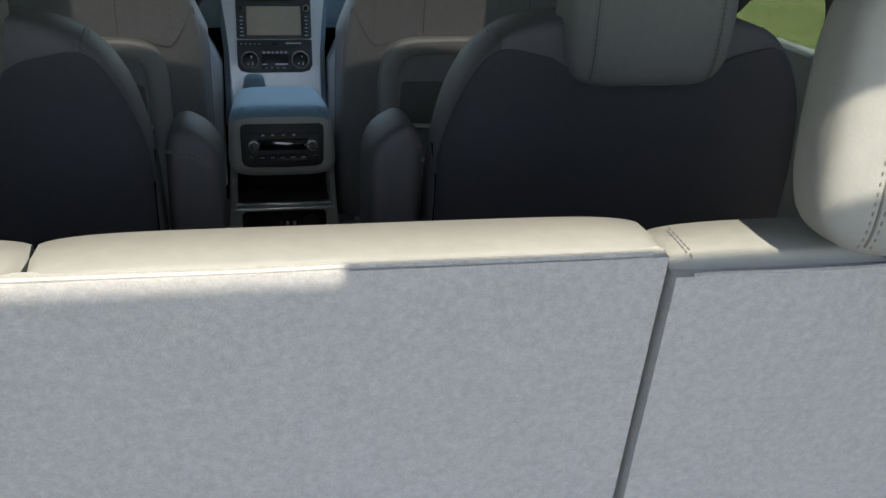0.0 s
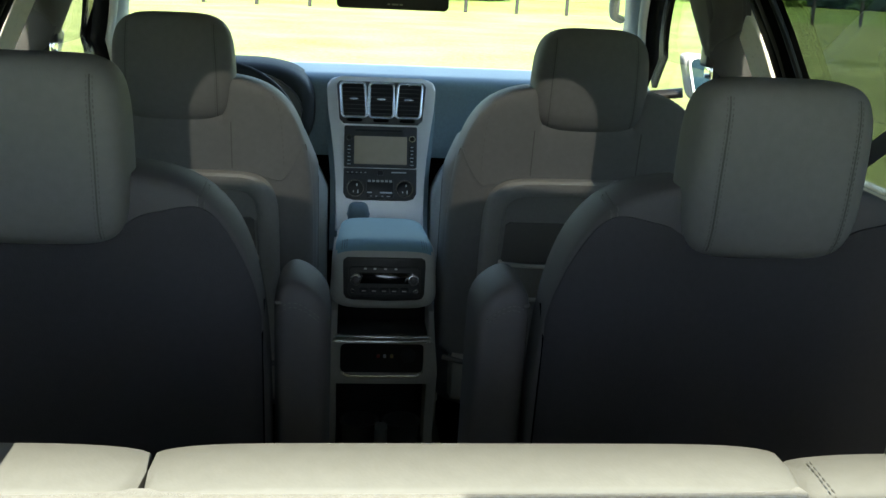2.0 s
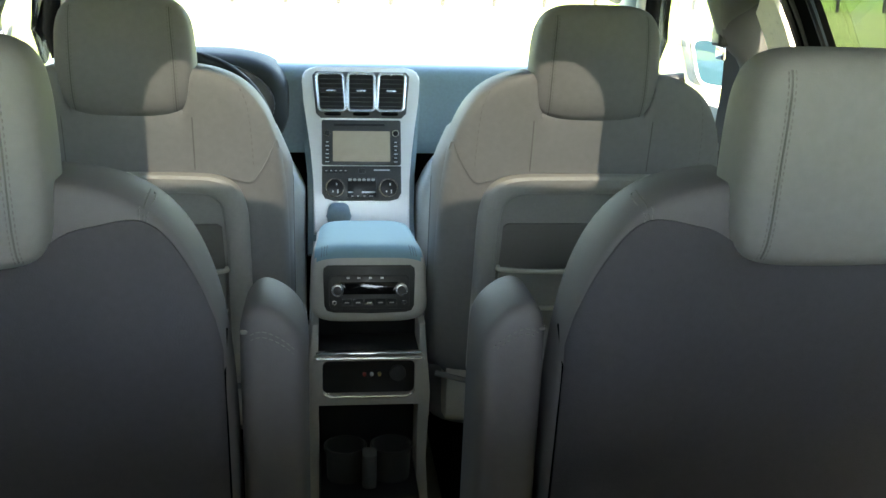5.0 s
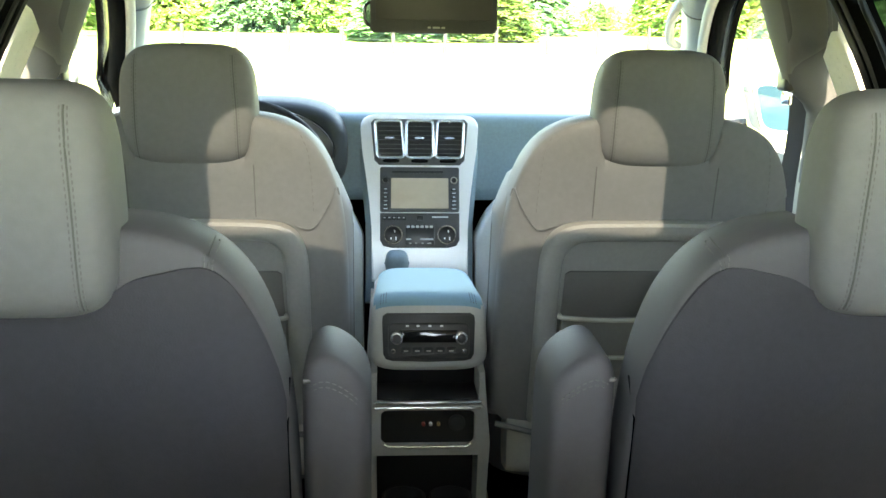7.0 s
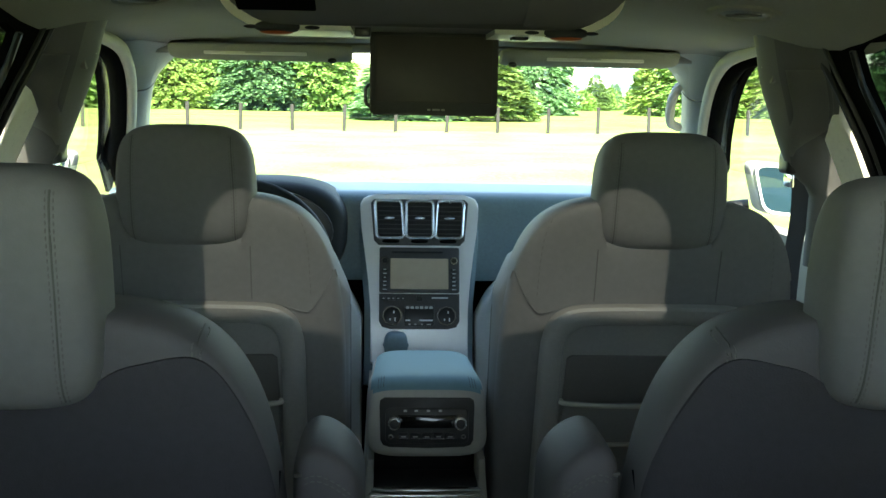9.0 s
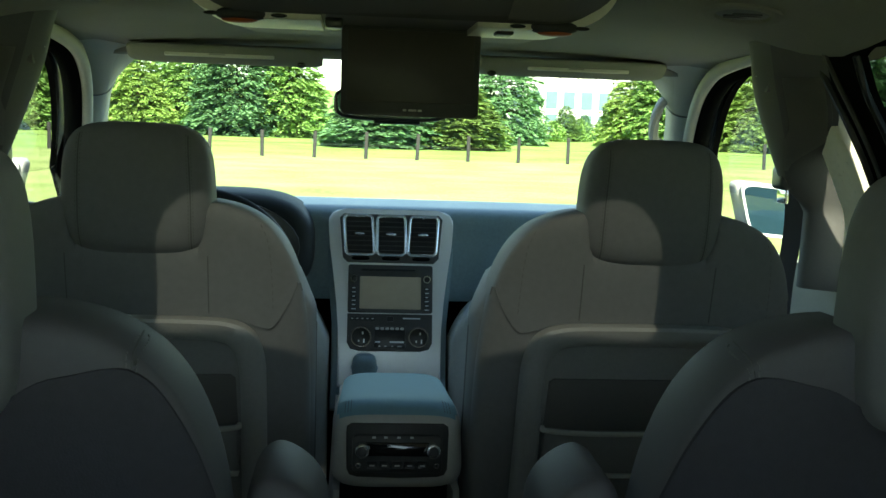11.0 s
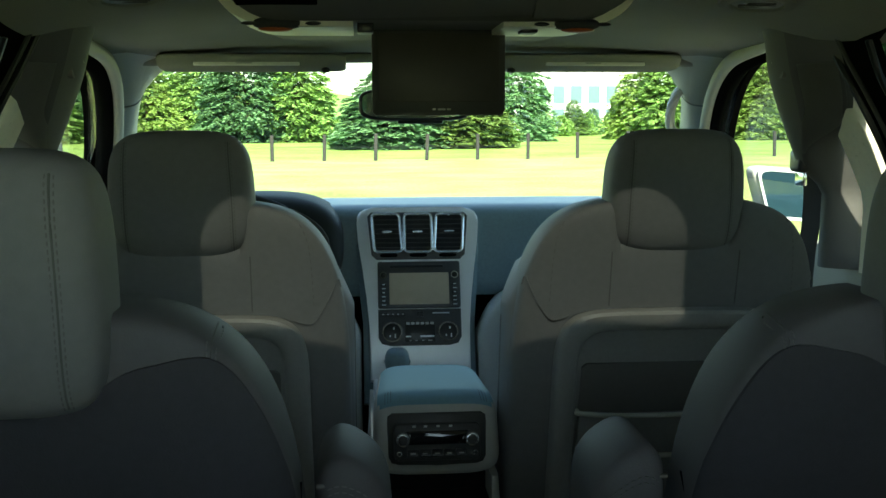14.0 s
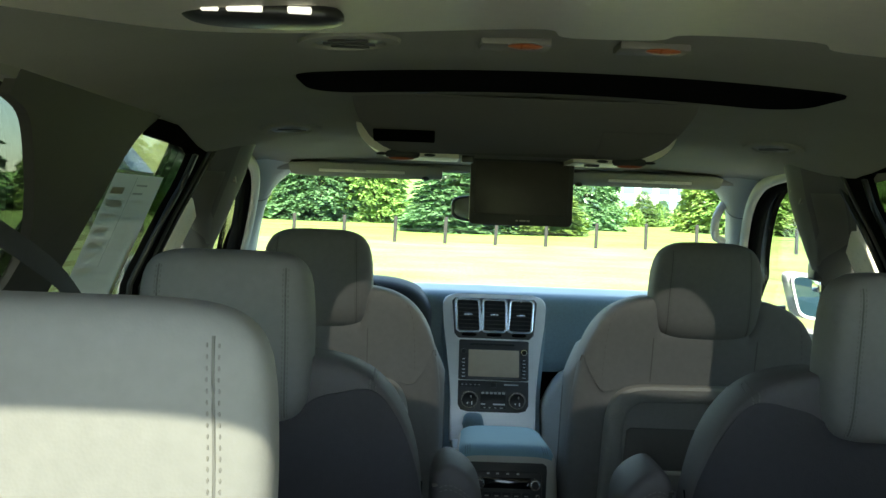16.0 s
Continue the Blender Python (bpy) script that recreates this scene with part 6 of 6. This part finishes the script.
def conifer(seed, R, H, leaf, name="spruce_tree"):
    """Trunk, whorls of limbs, and a ragged crown of many small needle sprays."""
    r = random.Random(seed)
    t = thing(name, (0, 0, 0), "dense green spruce tree round the lawn", "tree", "spruce trees")
    bm = B()
    tube(bm, [(0, 0, -0.2), (0.02, 0, H * 0.4), (0.05, 0.03, H * 0.75), (0, 0, H * 0.97)], lambda s: 0.02 * H * (1 - s) + 0.02, 8)
    for k in range(26):
        h = H * (0.05 + 0.85 * k / 26)
        a = k * 2.4 + r.uniform(-0.3, 0.3)
        L = R * (1 - h / H) ** 0.75
        tube(bm, [(0, 0, h), (0.5 * L * math.cos(a), 0.5 * L * math.sin(a), h + 0.03 * L), (0.9 * L * math.cos(a), 0.9 * L * math.sin(a), h - 0.12 * L)], lambda s: 0.012 * H * (1 - s) * 0.4 + 0.01, 5)
    put("trunk", bm, BARK, t)
    verts, faces = [], []

    def blade(c, d, L, w):
        """A narrow needle spray, widest before its middle."""
        i = len(verts)
        verts.extend([c - w * 0.3, c + w * 0.3, c + d * L * 0.45 + w, c + d * L, c + d * L * 0.45 - w])
        faces.append((i, i + 1, i + 2, i + 3, i + 4))

    up = Vector((0, 0, 1))
    lumps = [(r.uniform(0, math.tau), r.uniform(0.05, 0.9), r.uniform(-0.16, 0.30)) for _ in range(34)]
    boughs = 600
    for k in range(boughs):
        h = (k + r.random()) / boughs
        h = 1 - (1 - h) ** 0.62
        a = k * 2.39996 + r.uniform(-0.25, 0.25)
        prof = 1.10 * (1 - h) ** 0.60 * (1 - 0.30 * max(0, 0.10 - h) / 0.10)
        lump = 1.0
        for la, lh, lw in lumps:
            da = abs((a - la + math.pi) % math.tau - math.pi)
            lump += lw * math.exp(-(da / 0.40) ** 2 - ((h - lh) / 0.08) ** 2)
        reach = R * prof * lump * r.uniform(0.80, 1.08) + 0.03 * R
        out = Vector((math.cos(a), math.sin(a), 0))
        side = Vector((-math.sin(a), math.cos(a), 0))
        z0 = 0.03 * H + h * H * 0.95
        rise = r.uniform(0.02, 0.30) + 0.35 * h
        for q in range(34):
            f = 0.30 + 0.70 * math.sqrt(r.random())
            spread = 0.30 * reach * (1.12 - f) * r.uniform(-1, 1)
            z = z0 + reach * (rise * f - 0.42 * f * f) + r.uniform(-0.02, 0.02) * R
            c = out * reach * f + side * spread + up * z
            sgn = 1 if spread > 0 else -1
            L = R * r.uniform(0.07, 0.15) * (0.55 + 0.45 * (1 - h))
            for turn in (0.25, 0.9):
                d = (out * (1.2 - 0.4 * turn) + side * sgn * turn * r.uniform(0.4, 1.3) + up * r.uniform(-0.55, 0.12)).normalized()
                w = d.cross(up + out * r.uniform(-0.7, 0.7) + side * r.uniform(-0.7, 0.7)).normalized() * L * r.uniform(0.16, 0.26)
                blade(c, d, L, w)
    me = bpy.data.meshes.new("crown")
    me.from_pydata([tuple(v) for v in verts], [], faces)
    me.materials.append(leaf)
    ob = new("crown", me)
    ob.parent = t
    return t


proto = [conifer(1, 3.6, 9.5, LEAFB), conifer(2, 3.2, 8.0, LEAFY), conifer(3, 4.0, 10.5, LEAF)]
# spots with y below -37 are unseen trees added to block low sky
spots = [(-38, 84), (-32, 88), (-26, 86), (-21.5, 92), (-17.5, 88), (-13.5, 91), (-9.5, 87), (-5.8, 92), (-5.4, 88), (12.8, 90), (26.8, 100), (29.5, 97), (34.5, 101), (37, 95), (40, 98), (46, 92), (52, 100),
         (-46, 70), (-52, 55), (-50, 40), (-44, 24), (-48, 12), (-46, 0), (58, 60), (62, 42), (56, 28), (50, 14), (55, 2), (20.8, 118), (24.6, 121), (28.0, 126), (-46, -38), (-36, -44), (-26, -40), (-17, -45), (-8, -42), (1, -46), (10, -41), (19, -45), (28, -40), (38, -44), (48, -38), (-24, 112), (-14, 116), (38, 118), (-40, 112), (-32, 116), (-9, 112), (-19, 112), (44, 112), (50, 118), (60, 108)]
rt = random.Random(11)
for i, t in enumerate(proto):
    t.location = (*[(1.6, 64), (6.2, 65), (4.0, 67)][i], ground_z(4, 64))
    t.scale = (1.0, 1.0, (0.55, 0.6, 0.62)[i])
for i, (x, y) in enumerate(spots):
    src_t = proto[i % 3]
    s = rt.uniform(0.85, 1.2)
    if 117 < y < 127 and 20 < x < 29:
        s *= 0.42
    keep = tuple(src_t.scale)
    src_t.scale = (s, s, s * rt.uniform(0.9, 1.1))
    copy_thing(src_t, Matrix.Translation((x, y, ground_z(x, y) - 0.1)) @ Matrix.Rotation(rt.uniform(0, 6), 4, "Z"))
    src_t.scale = keep


def building(x, y, w, d, h, wallm, label, cols):
    b = thing("house", (x, y, ground_z(x, y)), label, "building", "distant buildings")
    z0 = ground_z(x, y)
    bm = B()
    box(bm, x - w / 2, x + w / 2, y, y + d, z0 - 0.3, z0 + h, 0.02, 1)
    put("wall", bm, wallm, b, smooth=False)
    bm = B()
    v = [bm.verts.new(p) for p in ((x - w / 2 - 0.6, y - 0.6, z0 + h), (x + w / 2 + 0.6, y - 0.6, z0 + h), (x + w / 2 + 0.6, y + d + 0.6, z0 + h), (x - w / 2 - 0.6, y + d + 0.6, z0 + h), (x - w / 2 + d * 0.3, y + d / 2, z0 + h + 2.2), (x + w / 2 - d * 0.3, y + d / 2, z0 + h + 2.2))]
    for f in ((0, 1, 5, 4), (1, 2, 5), (2, 3, 4, 5), (3, 0, 4), (3, 2, 1, 0)):
        bm.faces.new([v[i] for i in f])
    put("roof", bm, ROOFT, b, smooth=False)
    n = cols
    for k in range(n):
        xx = x - w / 2 + w * (k + 0.5) / n
        for zz in (0.9, 4.2):
            if zz + 2 > h:
                continue
            bm = B()
            box(bm, xx - 0.32 * w / n, xx + 0.32 * w / n, y - 0.04, y + 0.1, z0 + zz, z0 + zz + 2.5, 0.0)
            put("window", bm, WINDK, b, "dark window", smooth=False)
        bm = B()
        tube(bm, [(xx + w / n / 2, y - 0.9, z0), (xx + w / n / 2, y - 0.9, z0 + h)], 0.28, 10)
        put("column", bm, wallm, b)


building(31.0, 150, 18, 10, 9.5, WALLW, "white columned house far behind the trees", 7)
building(-70, 60, 26, 12, 6.0, WALLB, "beige building beyond the side lawn", 7)
building(72, 105, 16, 10, 5.0, WALLW, "white house on the far slope", 5)
